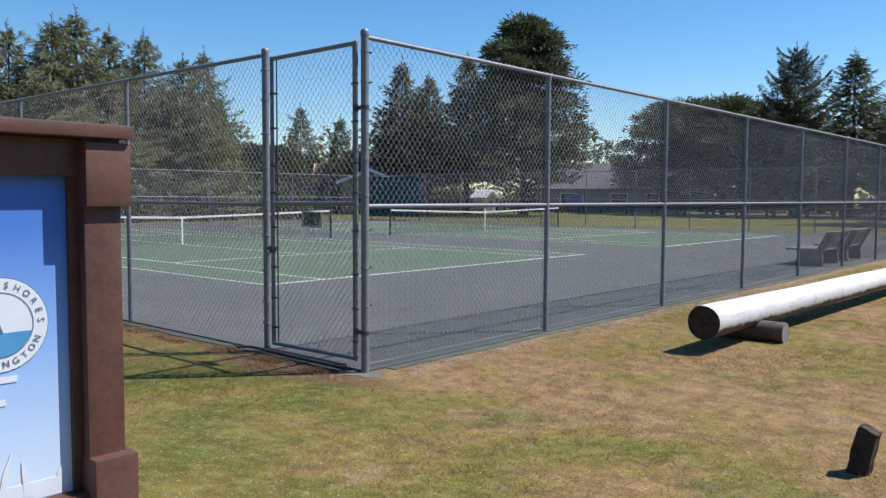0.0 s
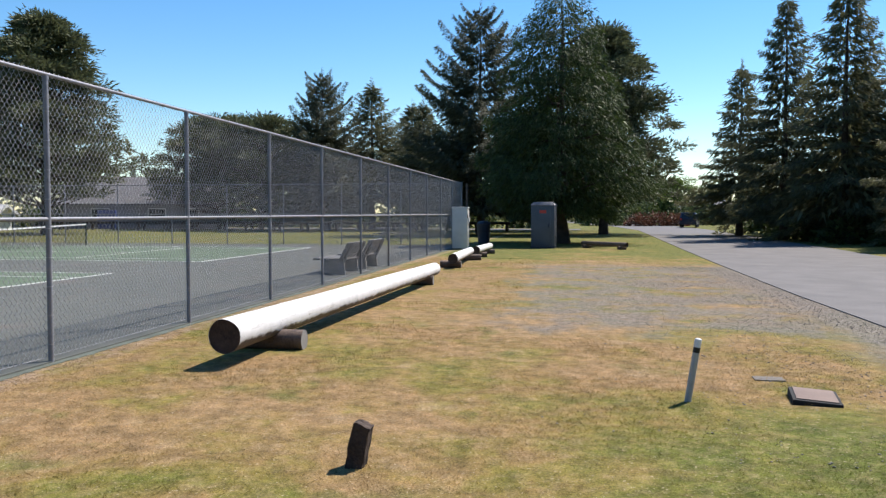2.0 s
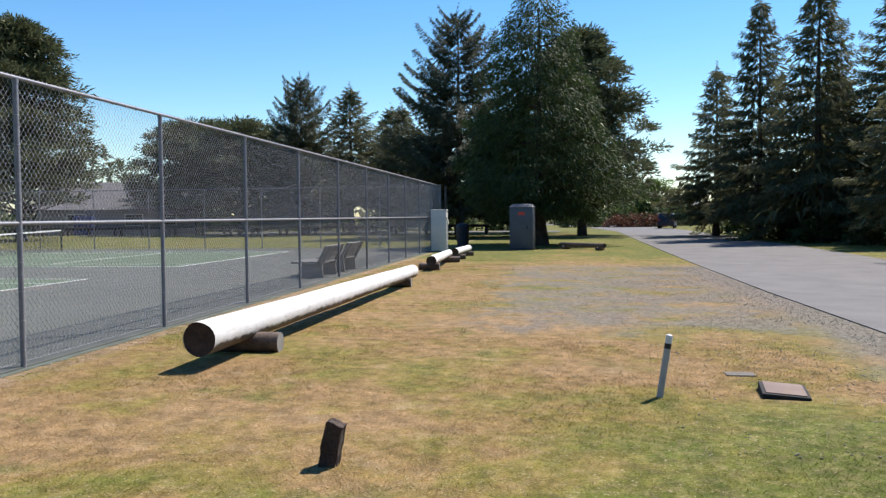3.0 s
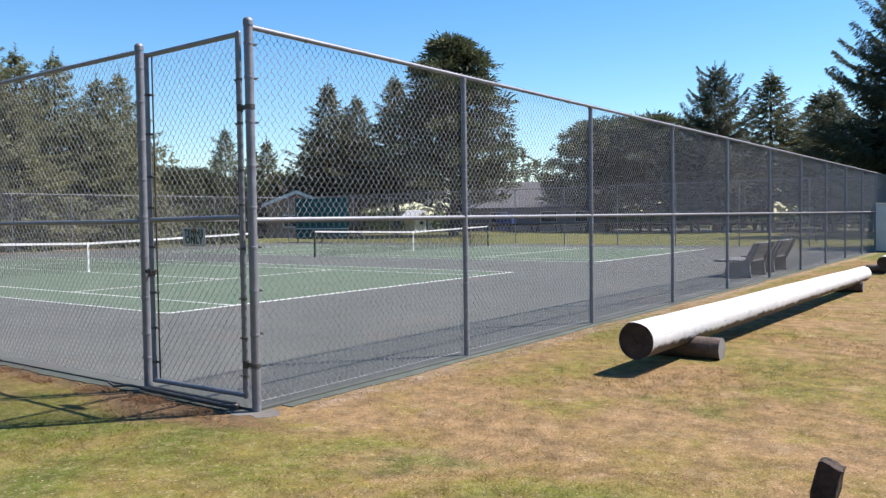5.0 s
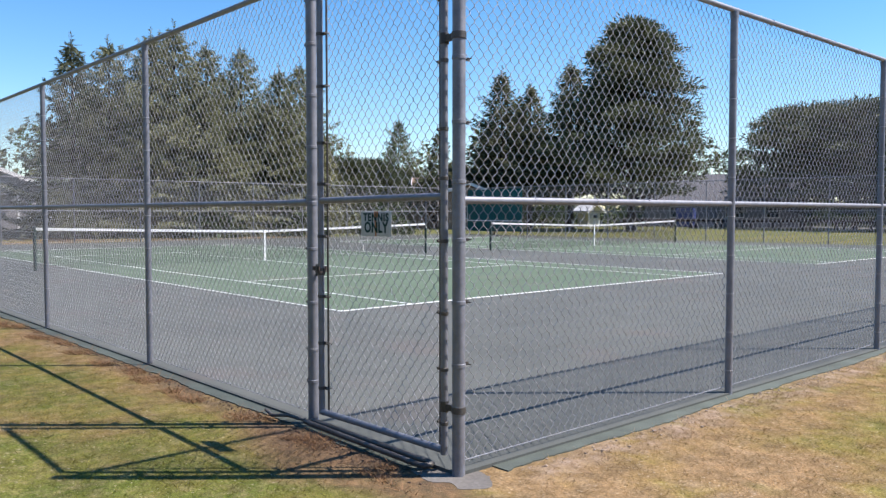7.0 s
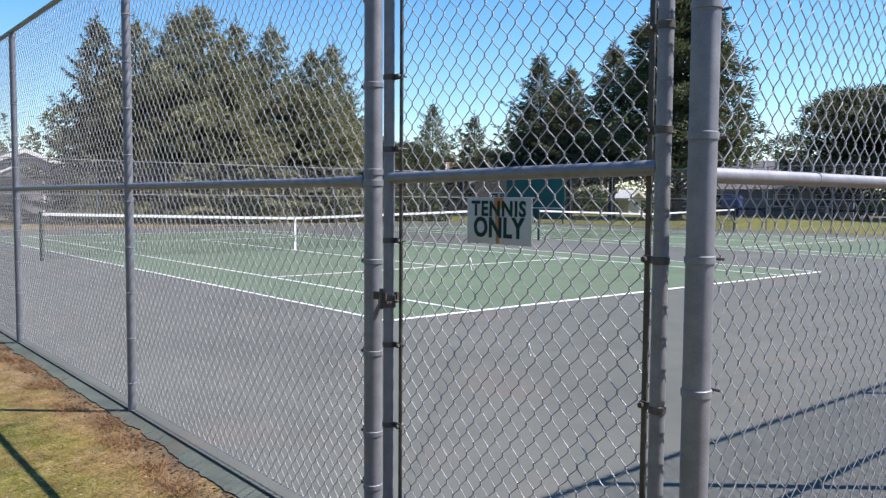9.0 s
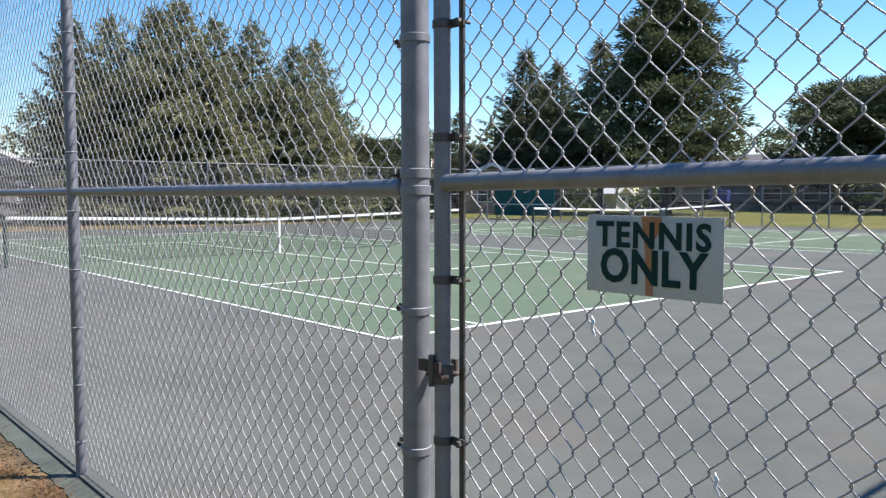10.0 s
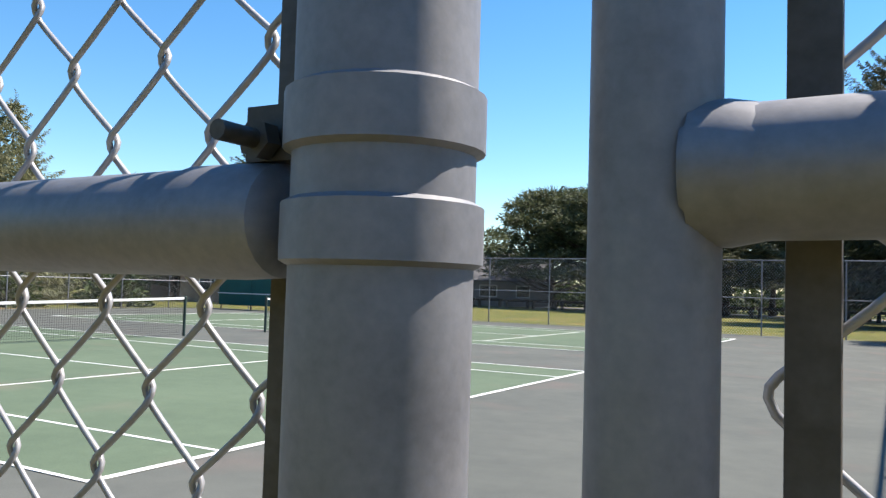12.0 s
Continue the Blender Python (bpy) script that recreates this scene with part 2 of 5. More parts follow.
    gm = n.math("MULTIPLY", gm, n.math("MULTIPLY", n.math("SUBTRACT", n.noise(p, 0.9, 3.0), 0.36), 6.0, True))
    gm = n.math("MAXIMUM", n.math("MULTIPLY", gm, 0.9), n.math("MULTIPLY", n.math("MULTIPLY", ge, gz), n.math("MULTIPLY", n.math("SUBTRACT", n.math("ADD", y, 1.0), 0.0), 0.3, True)))
    stones = n.add("ShaderNodeTexVoronoi", Scale=26.0)
    n.link(p, stones.inputs["Vector"])
    stone = n.ramp(stones.outputs["Color"], [(0.1, (0.075, 0.068, 0.06)), (0.9, (0.22, 0.20, 0.178))])
    tone = n.mix(n.math("MULTIPLY", gm, 0.85), tone, stone)
    if blades:
        isl = n.tree.nodes.new("ShaderNodeNewGeometry").outputs["Random Per Island"]
        tone = n.mix(1.0, tone, n.ramp(isl, [(0.0, (0.8, 0.82, 0.74)), (0.6, (1.15, 1.15, 1.05)), (1.0, (1.8, 1.7, 1.55))]), "MULTIPLY")
    else:
        n.bump(n.math("ADD", n.math("MULTIPLY", small, 0.5), n.math("MULTIPLY", fine, 0.4)), 0.7, 0.03)
    n.link(tone, n.bsdf.inputs["Base Color"])
    n.bsdf.inputs["Roughness"].default_value = 0.95
    n.bsdf.inputs["Specular IOR Level"].default_value = 0.15
    if blades:
        # thin blades let the light through
        tr = n.tree.nodes.new("ShaderNodeBsdfTranslucent")
        n.link(tone, tr.inputs[0])
        ms = n.tree.nodes.new("ShaderNodeMixShader")
        ms.inputs[0].default_value = 0.5
        n.link(n.bsdf.outputs[0], ms.inputs[1])
        n.link(tr.outputs[0], ms.inputs[2])
        n.link(ms.outputs[0], n.tree.nodes["Material Output"].inputs[0])
    return n.mat


GRASS = ground_material("dry_lawn")
BLADES = ground_material("grass_blades", True)


def panel_material():
    """A print that fades from blue to near white towards the foot, its top shaded darker."""
    n = Nodes("printed_pale_blue_shaded_top")
    c = n.local()
    sep = n.tree.nodes.new("ShaderNodeSeparateXYZ")
    n.link(c, sep.inputs[0])
    # the top stop is deepened: shade below the head rail, put into the colour
    tone = n.ramp(n.math("MULTIPLY", n.math("SUBTRACT", sep.outputs[2], 0.5), 0.83), [(0.1, (0.62, 0.76, 0.92)), (0.5, (0.25, 0.46, 0.84)), (0.85, (0.065, 0.19, 0.62))])
    n.link(n.mix(n.math("MULTIPLY", n.noise(c, 9.0), 0.08), tone, (0.5, 0.58, 0.65)), n.bsdf.inputs["Base Color"])
    n.bsdf.inputs["Roughness"].default_value = 0.5
    n.bsdf.inputs["Specular IOR Level"].default_value = 0.25
    return n.mat


PANEL_BLUE = panel_material()


def court_material(name, base, dark, red):
    """Worn acrylic court paint over asphalt, with faded and reddish stains."""
    n = Nodes(name)
    p = n.position()
    big, mid, fine = n.noise(p, 0.45, 4.0, 0.6), n.noise(p, 3.0, 5.0), n.noise(p, 90.0, 2.0)
    tone = n.ramp(n.math("ADD", n.math("MULTIPLY", big, 0.6), n.math("MULTIPLY", mid, 0.4)), [(0.35, dark), (0.62, base)])
    stain = n.math("MULTIPLY", n.math("SUBTRACT", n.noise(p, 0.7, 3.0, 0.5), 0.57), 5.0, True)
    tone = n.mix(n.math("MULTIPLY", stain, 0.55), tone, red)
    tone = n.mix(0.35, tone, n.ramp(fine, [(0.3, (0.6, 0.6, 0.6)), (0.7, (1.3, 1.3, 1.3))]), "MULTIPLY")
    n.link(tone, n.bsdf.inputs["Base Color"])
    n.bsdf.inputs["Roughness"].default_value = 0.85
    n.bsdf.inputs["Specular IOR Level"].default_value = 0.2
    n.bump(fine, 0.25, 0.002)
    return n.mat


COURT_GREY = court_material("grey_court_paint", (0.109, 0.115, 0.102), (0.079, 0.085, 0.077), (0.145, 0.112, 0.098))
COURT_GREEN = court_material("green_court_paint", (0.108, 0.146, 0.095), (0.082, 0.115, 0.075), (0.155, 0.144, 0.108))
EDGE_GREEN = court_material("weathered_slab_edge", (0.118, 0.138, 0.115), (0.055, 0.062, 0.052), (0.15, 0.115, 0.085))


def leaf_material(name, base, dark, glow=0.25):
    n = Nodes(name)
    isl = n.tree.nodes.new("ShaderNodeNewGeometry").outputs["Random Per Island"]
    ob = n.tree.nodes.new("ShaderNodeObjectInfo").outputs["Random"]
    tone = n.ramp(isl, [(0.0, dark), (1.0, base)])
    tone = n.mix(0.5, tone, n.ramp(ob, [(0.0, (0.75, 0.8, 0.8)), (1.0, (1.2, 1.15, 1.0))]), "MULTIPLY")
    n.link(tone, n.bsdf.inputs["Base Color"])
    n.bsdf.inputs["Roughness"].default_value = 0.65
    n.bsdf.inputs["Specular IOR Level"].default_value = 0.3
    tr = n.tree.nodes.new("ShaderNodeBsdfTranslucent")
    n.link(tone, tr.inputs[0])
    ms = n.tree.nodes.new("ShaderNodeMixShader")
    ms.inputs[0].default_value = glow
    n.link(n.bsdf.outputs[0], ms.inputs[1])
    n.link(tr.outputs[0], ms.inputs[2])
    n.link(ms.outputs[0], n.tree.nodes["Material Output"].inputs[0])
    return n.mat


LEAF_SPRUCE = leaf_material("spruce_needles", (0.175, 0.175, 0.09), (0.07, 0.077, 0.046), 0.4)
LEAF_DARK = leaf_material("dark_spruce_needles", (0.12, 0.125, 0.07), (0.05, 0.056, 0.036), 0.3)
LEAF_OLIVE = leaf_material("olive_spruce_needles", (0.235, 0.235, 0.122), (0.12, 0.127, 0.071), 0.3)
LEAF_PINE = leaf_material("pine_needles", (0.138, 0.156, 0.078), (0.052, 0.062, 0.036))
LEAF_CEDAR = leaf_material("cedar_sprays", (0.082, 0.118, 0.034), (0.026, 0.04, 0.014))
LEAF_BROAD = leaf_material("broad_leaves", (0.15, 0.22, 0.04), (0.06, 0.10, 0.02), 0.35)
DEAD_GRASS = leaf_material("dead_rusty_grass", (0.36, 0.19, 0.085), (0.11, 0.07, 0.04), 0.2)
STRAW_GRASS = leaf_material("bleached_straw", (0.42, 0.31, 0.19), (0.22, 0.14, 0.08), 0.2)
LEAF_RUST = leaf_material("rusty_hedge_leaves", (0.16, 0.07, 0.04), (0.07, 0.03, 0.02), 0.3)


def log_material():
    """Flaking white paint over the top of a dark log."""
    n = Nodes("flaking_white_paint")
    c = n.local()
    sep = n.tree.nodes.new("ShaderNodeSeparateXYZ")
    n.link(c, sep.inputs[0])
    patch = n.noise(c, 5.0, 5.0, 0.7)
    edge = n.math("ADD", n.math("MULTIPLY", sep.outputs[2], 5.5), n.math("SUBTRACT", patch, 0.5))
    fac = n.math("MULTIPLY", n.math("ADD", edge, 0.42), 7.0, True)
    wood = n.ramp(n.noise(c, 22.0, 4.0), [(0.3, (0.045, 0.035, 0.03)), (0.7, (0.16, 0.13, 0.11))])
    paint = n.ramp(n.noise(c, 3.0, 4.0), [(0.3, (0.52, 0.52, 0.51)), (0.6, (0.66, 0.66, 0.65))])
    # long cracks and grey weather stains run with the grain
    grain = n.add("ShaderNodeMapping", Scale=(9.0, 0.7, 9.0))
    n.link(c, grain.inputs["Vector"])
    crack = n.math("MULTIPLY", n.math("SUBTRACT", n.noise(grain.outputs[0], 2.2, 5.0, 0.7), 0.57), 9.0, True)
    paint = n.mix(n.math("MULTIPLY", crack, 0.6), paint, (0.30, 0.28, 0.26))
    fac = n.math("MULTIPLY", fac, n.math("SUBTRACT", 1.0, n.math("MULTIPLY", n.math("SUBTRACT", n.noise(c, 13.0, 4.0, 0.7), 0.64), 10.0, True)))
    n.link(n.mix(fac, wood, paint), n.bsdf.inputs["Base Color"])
    n.bsdf.inputs["Roughness"].default_value = 0.7
    n.bump(patch, 0.35, 0.02)
    return n.mat


LOG_PAINT = log_material()


# ---- shaping helpers ----
class Geo:
    """Gathers verts and faces."""

    def __init__(self):
        self.v, self.f = [], []

    def add(self, v, f):
        o = len(self.v)
        self.v += [tuple(p) for p in v]
        self.f += [tuple(i + o for i in q) for q in f]
        return self

    def box(self, a, b):
        (x0, y0, z0), (x1, y1, z1) = a, b
        v = [(x, y, z) for z in (z0, z1) for x, y in ((x0, y0), (x1, y0), (x1, y1), (x0, y1))]
        return self.add(v, [(3, 2, 1, 0), (4, 5, 6, 7), (0, 1, 5, 4), (1, 2, 6, 5), (2, 3, 7, 6), (3, 0, 4, 7)])

    def tube(self, path, radii, n=12, cap=True):
        path = [Vector(p) for p in path]
        v, f = [], []
        for i, p in enumerate(path):
            d = (path[min(i + 1, len(path) - 1)] - path[max(i - 1, 0)]).normalized()
            a = d.orthogonal() if i == 0 else (a - a.dot(d) * d)
            a = a.normalized()
            b = d.cross(a)
            r = radii[i] if isinstance(radii, (list, tuple)) else radii
            v += [p + r * (math.cos(2 * math.pi * k / n) * a + math.sin(2 * math.pi * k / n) * b) for k in range(n)]
        for i in range(len(path) - 1):
            f += [(i * n + k, i * n + (k + 1) % n, (i + 1) * n + (k + 1) % n, (i + 1) * n + k) for k in range(n)]
        if cap:
            f += [tuple(reversed(range(n))), tuple((len(path) - 1) * n + k for k in range(n))]
        return self.add(v, f)

    def dome(self, c, r, h, n=14, rings=5):
        path = [(c[0], c[1], c[2] + h * math.sin(math.pi / 2 * i / rings)) for i in range(rings + 1)]
        return self.tube(path, [max(r * math.cos(math.pi / 2 * i / rings), 0.0005) for i in range(rings + 1)], n)

    def slab(self, outline, z0, z1):
        n = len(outline)
        v = [(x, y, z0) for x, y in outline] + [(x, y, z1) for x, y in outline]
        f = [tuple(reversed(range(n))), tuple(range(n, 2 * n))]
        f += [(i, (i + 1) % n, n + (i + 1) % n, n + i) for i in range(n)]
        return self.add(v, f)

    def mesh(self, name, bevel=0.0, smooth=True, angle=40):
        me = bpy.data.meshes.new(name)
        me.from_pydata([tuple(p) for p in self.v], [], self.f)
        if bevel:
            bm = bmesh.new()
            bm.from_mesh(me)
            bmesh.ops.bevel(bm, geom=bm.edges[:], offset=bevel, segments=2, affect="EDGES", profile=0.6)
            bm.to_mesh(me)
            bm.free()
        if smooth:
            me.polygons.foreach_set("use_smooth", [True] * len(me.polygons))
            me.set_sharp_from_angle(angle=radians(angle))
        me.update()
        return me


def raw_mesh(name, verts, faces, smooth=False):
    """A mesh from numpy arrays: verts (n, 3), faces (m, 3 or 4)."""
    me = bpy.data.meshes.new(name)
    k = faces.shape[1]
    me.vertices.add(len(verts))
    me.vertices.foreach_set("co", np.ascontiguousarray(verts, dtype=np.float32).ravel())
    me.loops.add(faces.size)
    me.loops.foreach_set("vertex_index", np.ascontiguousarray(faces, dtype=np.int32).ravel())
    me.polygons.add(len(faces))
    me.polygons.foreach_set("loop_start", np.arange(0, faces.size, k, dtype=np.int32))
    me.polygons.foreach_set("loop_total", np.full(len(faces), k, dtype=np.int32))
    if smooth:
        me.polygons.foreach_set("use_smooth", np.ones(len(faces), dtype=bool))
    me.update(calc_edges=True)
    return me


def thing(name, at, label, category, group="", kind=""):
    ob = new(name)
    ob.location = at
    ob.empty_display_size = 0.2
    return tagged(ob, label, category, group, kind)


def part(name, data, material, parent, label="", at=None, turn=None):
    """A mesh (or Geo) as one part under its parent, in the parent's own axes."""
    me = data.mesh(name) if isinstance(data, Geo) else data
    if not me.materials:
        me.materials.append(material)
    ob = new(name, me)
    ob.parent = parent
    if at is not None:
        ob.location = at
    if turn is not None:
        ob.rotation_euler = [radians(a) for a in turn]
    if label:
        ob["label"] = label
    return ob


def single(name, data, material, label, category, at=(0, 0, 0), group="", kind=""):
    """A thing that is one mesh."""
    me = data.mesh(name) if isinstance(data, Geo) else data
    if not me.materials:
        me.materials.append(material)
    ob = new(name, me)
    ob.location = at
    return tagged(ob, label, category, group, kind)


# ---- ground, road, court ----
G_Z = -0.022
COURT = (-36.7, 0.0, 0.0, 34.4)
rng = np.random.default_rng(4)


def ground():
    """One sheet to the horizon, gently uneven near the walk."""
    xs = np.unique(np.concatenate([np.linspace(-1500, -60, 14), np.linspace(-60, -9, 18), np.linspace(-9, 13, 56), np.linspace(13, 60, 18), np.linspace(60, 1500, 14)]))
    ys = np.unique(np.concatenate([np.linspace(-1500, -30, 12), np.linspace(-30, -8, 8), np.linspace(-8, 26, 80), np.linspace(26, 90, 20), np.linspace(90, 1500, 14)]))
    v = []
    for y in ys:
        for x in xs:
            z = G_Z
            if -9 <= x <= 9.0 and -8 <= y <= 26:
                out = max(x - 0.35, -0.35 - y, 0.0)
                z += 0.018 * noise.noise((x * 0.6, y * 0.6, 3.0)) * min(out, 1.0)
            v.append((x, y, z))
    nx = len(xs)
    f = np.array([(j * nx + i, j * nx + i + 1, (j + 1) * nx + i + 1, (j + 1) * nx + i) for j in range(len(ys) - 1) for i in range(nx - 1)])
    me = raw_mesh("ground", np.array(v), f, True)
    single("ground", me, GRASS, "dry summer lawn with green and straw patches", "lawn", kind="structure")


def ribbon(name, left, right, z0, z1, material, label, category):
    g = Geo()
    n = len(left)
    v = [(x, y, z1) for x, y in left] + [(x, y, z1) for x, y in right] + [(x, y, z0) for x, y in left] + [(x, y, z0) for x, y in right]
    f = []
    for i in range(n - 1):
        f += [(i, n + i, n + i + 1, i + 1), (i + 1, 2 * n + i + 1, 2 * n + i, i), (n + i, 3 * n + i, 3 * n + i + 1, n + i + 1)]
    g.add(v, f)
    return single(name, g, material, label, category, kind="structure")


ground()
ribbon("road", [(9.9, -120), (9.85, -10), (9.85, 5), (9.8, 12), (9.95, 22), (10.2, 32), (10.7, 50), (11.3, 72), (9.5, 100), (4, 130), (-8, 170)],
       [(16.0, -120), (16.1, -10), (16.1, 5), (16.2, 12), (16.4, 22), (16.9, 32), (17.4, 50), (18.2, 78), (17.5, 104), (12, 136), (0, 178)],
       -0.25, -0.005, ROAD_MAT, "pale worn asphalt road beside the gravel verge", "road")
ribbon("far_parking_strip", [(-70, 74), (-30, 73), (6, 72)], [(-70, 80), (-30, 79), (6, 78)], -0.2, -0.01, ROAD_MAT, "pale asphalt strip behind a log barrier", "road")

slab = tagged(new("court_slab"), "grey painted tennis court on a concrete slab", "tennis court", kind="structure")
x0, y0, x1, y1 = COURT
part("surface", Geo().box((x0 - 0.25, y0 - 0.02, -0.3), (x1 + 0.02, y1 + 0.2, 0.0)), COURT_GREY, slab)


def ragged_edge(along, a, b, side, out, seed):
    """A broken-edged strip of old slab outside the fence."""
    r = random.Random(seed)
    n = int(abs(b - a) / 0.035)
    outer, inner = [], []
    for i in range(n + 1):
        s = a + (b - a) * i / n
        w = out * (0.85 + 0.45 * noise.noise((s * 0.9, seed, 0)) + 0.22 * noise.noise((s * 5.0, seed, 2)) + 0.12 * noise.noise((s * 17.0, seed, 5)) + r.uniform(-0.05, 0.05))
        outer.append((s, side * (0.02 + w)))
        inner.append((s, side * 0.02))
    pts = [(s, d) if along == "x" else (d, s) for s, d in outer + inner[::-1]]
    return Geo().slab(pts if (along == "x") == (side < 0) else pts[::-1], -0.2, -0.014)


part("slab_edge", ragged_edge("x", -36.9, -0.2, -1, 0.14, 1), EDGE_GREEN, slab, "mossy broken slab edge")
part("slab_edge", ragged_edge("y", 0.25, 34.5, 1, 0.13, 2), EDGE_GREEN, slab, "mossy broken slab edge")
pad = [(-0.24, -0.15)] + [(0.01 + 0.19 * math.cos(a) * (1 + 0.5 * noise.noise((1.6 * math.cos(a), 1.6 * math.sin(a), 4.0))), -0.02 + 0.19 * math.sin(a) * (1 + 0.5 * noise.noise((1.6 * math.cos(a), 1.6 * math.sin(a), 9.0)))) for a in np.linspace(-2.2, 1.2, 34)] + [(-0.08, 0.16)]
part("footing", Geo().slab(pad, -0.2, -0.020), CONCRETE, slab, "worn concrete footing at the corner post")

X_BASE, X_NET = -6.45, -18.38
Y_COURTS = (3.66, 19.72)
LEN_X, WID_Y = 23.77, 10.97
for yc in Y_COURTS:
    part("play_area", Geo().box((X_BASE - LEN_X, yc, -0.02), (X_BASE, yc + WID_Y, 0.004)), COURT_GREEN, slab, "faded green playing area")

    def line(xa, ya, xb, yb):
        part("court_line", Geo().box((xa, ya, 0.0), (xb, yb, 0.008)), WHITE_PAINT, slab)

    xf = X_BASE - LEN_X
    line(X_BASE - 0.08, yc, X_BASE, yc + WID_Y)
    line(xf, yc, xf + 0.08, yc + WID_Y)
    for k in (0.0, 1.372, WID_Y - 1.372 - 0.05, WID_Y - 0.05):
        line(xf + 0.08, yc + k, X_BASE - 0.08, yc + k + 0.05)
    for xs in (X_NET + 6.4, X_NET - 6.4):
        line(xs - 0.025, yc + 1.422, xs + 0.025, yc + WID_Y - 1.422)
    line(X_NET - 6.375, yc + WID_Y / 2 - 0.025, X_NET + 6.375, yc + WID_Y / 2 + 0.025)


# ---- chain link ----
MESH_W, MESH_H = 0.075, 0.0875


def chain_link(name, width, z0, z1, scale=1.0, r=0.0025, sides=3, fine=False, odd=0):
    """Interlocked zigzag wires in the x-z plane, from x = 0 to width."""
    w, h = MESH_W * scale, MESH_H * (scale if scale > 1 else 1.0)
    count, rows = max(int(round(width / (w / 2))), 2), int((z1 - z0) / (h / 2))
    step = width / count
    amp = step / 2 + r * (1.2 if fine else 1.5)
    if fine == "knuckled":
        base = np.array([(1.0, 0.0, 0.0), (0.92, 0.13, 0.9), (-0.92, 0.87, 0.9)])
    elif fine:
        base = np.array([(1.0, 0.0, 0.0), (0.97, 0.08, 0.6), (0.82, 0.17, 1.0), (0.15, 0.43, 1.0), (-0.52, 0.70, 1.0), (-0.89, 0.865, 0.9)])
    else:
        base = np.array([(1.0, 0.0, 0.0)])
    pts = []
    for j in range(rows):
        s = 1 if j % 2 == 0 else -1
        for bx, bz, by in base:
            pts.append((s * bx * amp, s * by * r * 1.2, z0 + (j + bz) * h / 2))
    pts.append(((1 if rows % 2 == 0 else -1) * amp, 0.0, z0 + rows * h / 2))
    pts = np.array(pts)
    tang = np.gradient(pts, axis=0)
    tang /= np.linalg.norm(tang, axis=1, keepdims=True)
    nrm = np.tile([0.0, 1.0, 0.0], (len(pts), 1))
    nrm -= (nrm * tang).sum(1, keepdims=True) * tang
    nrm /= np.linalg.norm(nrm, axis=1, keepdims=True)
    bi = np.cross(tang, nrm)
    if not fine:
        bi *= 1.15
    ang = np.arange(sides) * 2 * np.pi / sides
    ring = pts[:, None, :] + r * (np.cos(ang)[None, :, None] * nrm[:, None, :] + np.sin(ang)[None, :, None] * bi[:, None, :])
    m = len(pts)
    one = ring.reshape(-1, 3)
    i, k = np.meshgrid(np.arange(m - 1), np.arange(sides), indexing="ij")
    q = np.stack([i * sides + k, i * sides + (k + 1) % sides, (i + 1) * sides + (k + 1) % sides, (i + 1) * sides + k], -1).reshape(-1, 4)
    allv, allf = [], []
    for c in range(count):
        v = one.copy()
        flip = (c + odd) % 2
        if flip:
            v[:, 0] *= -1
            v[:, 1] *= -1
        v[:, 0] += (c + 0.5) * step
        allv.append(v)
        allf.append((q if not flip else q[:, ::-1]) + c * len(one))
    return raw_mesh(name, np.concatenate(allv), np.concatenate(allf), True)


FENCE_H, MID_Z = 3.05, 1.52
R_LINE, R_TERM, R_RAIL = 0.029, 0.0365, 0.021


def line_post_mesh():
    g = Geo().tube([(0, 0, -0.1), (0, 0, FENCE_H - 0.02)], R_LINE, 14)
    g.tube([(0, 0, FENCE_H - 0.06), (0, 0, FENCE_H - 0.012)], R_LINE + 0.004, 14)
    return g.mesh("post")


def ring_mesh(name, r, h, wall=0.003, n=20):
    """A hoop round a post, open inside."""
    g = Geo()
    prof = [(r, -h / 2), (r + wall, -h / 2 + 0.002), (r + wall, h / 2 - 0.002), (r, h / 2)]
    v = [(p * math.cos(2 * math.pi * k / n), p * math.sin(2 * math.pi * k / n), z) for k in range(n) for p, z in prof]
    f = [(4 * k + i, 4 * ((k + 1) % n) + i, 4 * ((k + 1) % n) + i + 1, 4 * k + i + 1) for k in range(n) for i in range(3)]
    return g.add(v, f).mesh(name, angle=50)


POST_ME, TIE_ME = line_post_mesh(), ring_mesh("tie", R_LINE, 0.007, 0.0035, 12)
RAIL_TIE_ME = ring_mesh("rail_tie", R_RAIL, 0.006, 0.006, 12)
BAND_ME = ring_mesh("tension_band", R_TERM, 0.022, 0.0035)
BRACE_ME = ring_mesh("brace_band", R_TERM, 0.026, 0.0035, 28)
NEAR_LINK = chain_link("chain_link_mesh", 3.05, 0.03, FENCE_H + 0.045, 1.0, 0.0025, 3)
MID_LINK = chain_link("chain_link_mesh", 3.05, 0.03, FENCE_H + 0.045, 1.0, 0.0022, 3, "knuckled")
FAR_LINK = chain_link("chain_link_mesh", 3.05, 0.03, FENCE_H - 0.005, 1.6, 0.0034, 3)
for me in (NEAR_LINK, MID_LINK, FAR_LINK):
    me.materials.append(WIRE)


def terminal_post(parent, at, name="terminal_post"):
    p = part(name, Geo().tube([(0, 0, -0.1), (0, 0, FENCE_H + 0.035)], R_TERM, 32), GALV, parent, "thick grey steel post", at)
    cap = Geo().tube([(0, 0, FENCE_H + 0.01), (0, 0, FENCE_H + 0.045)], R_TERM + 0.004, 20).dome((0, 0, FENCE_H + 0.045), R_TERM + 0.004, 0.032, 20)
    part("cap", cap, GALV, p, "domed pressed steel cap")
    return p


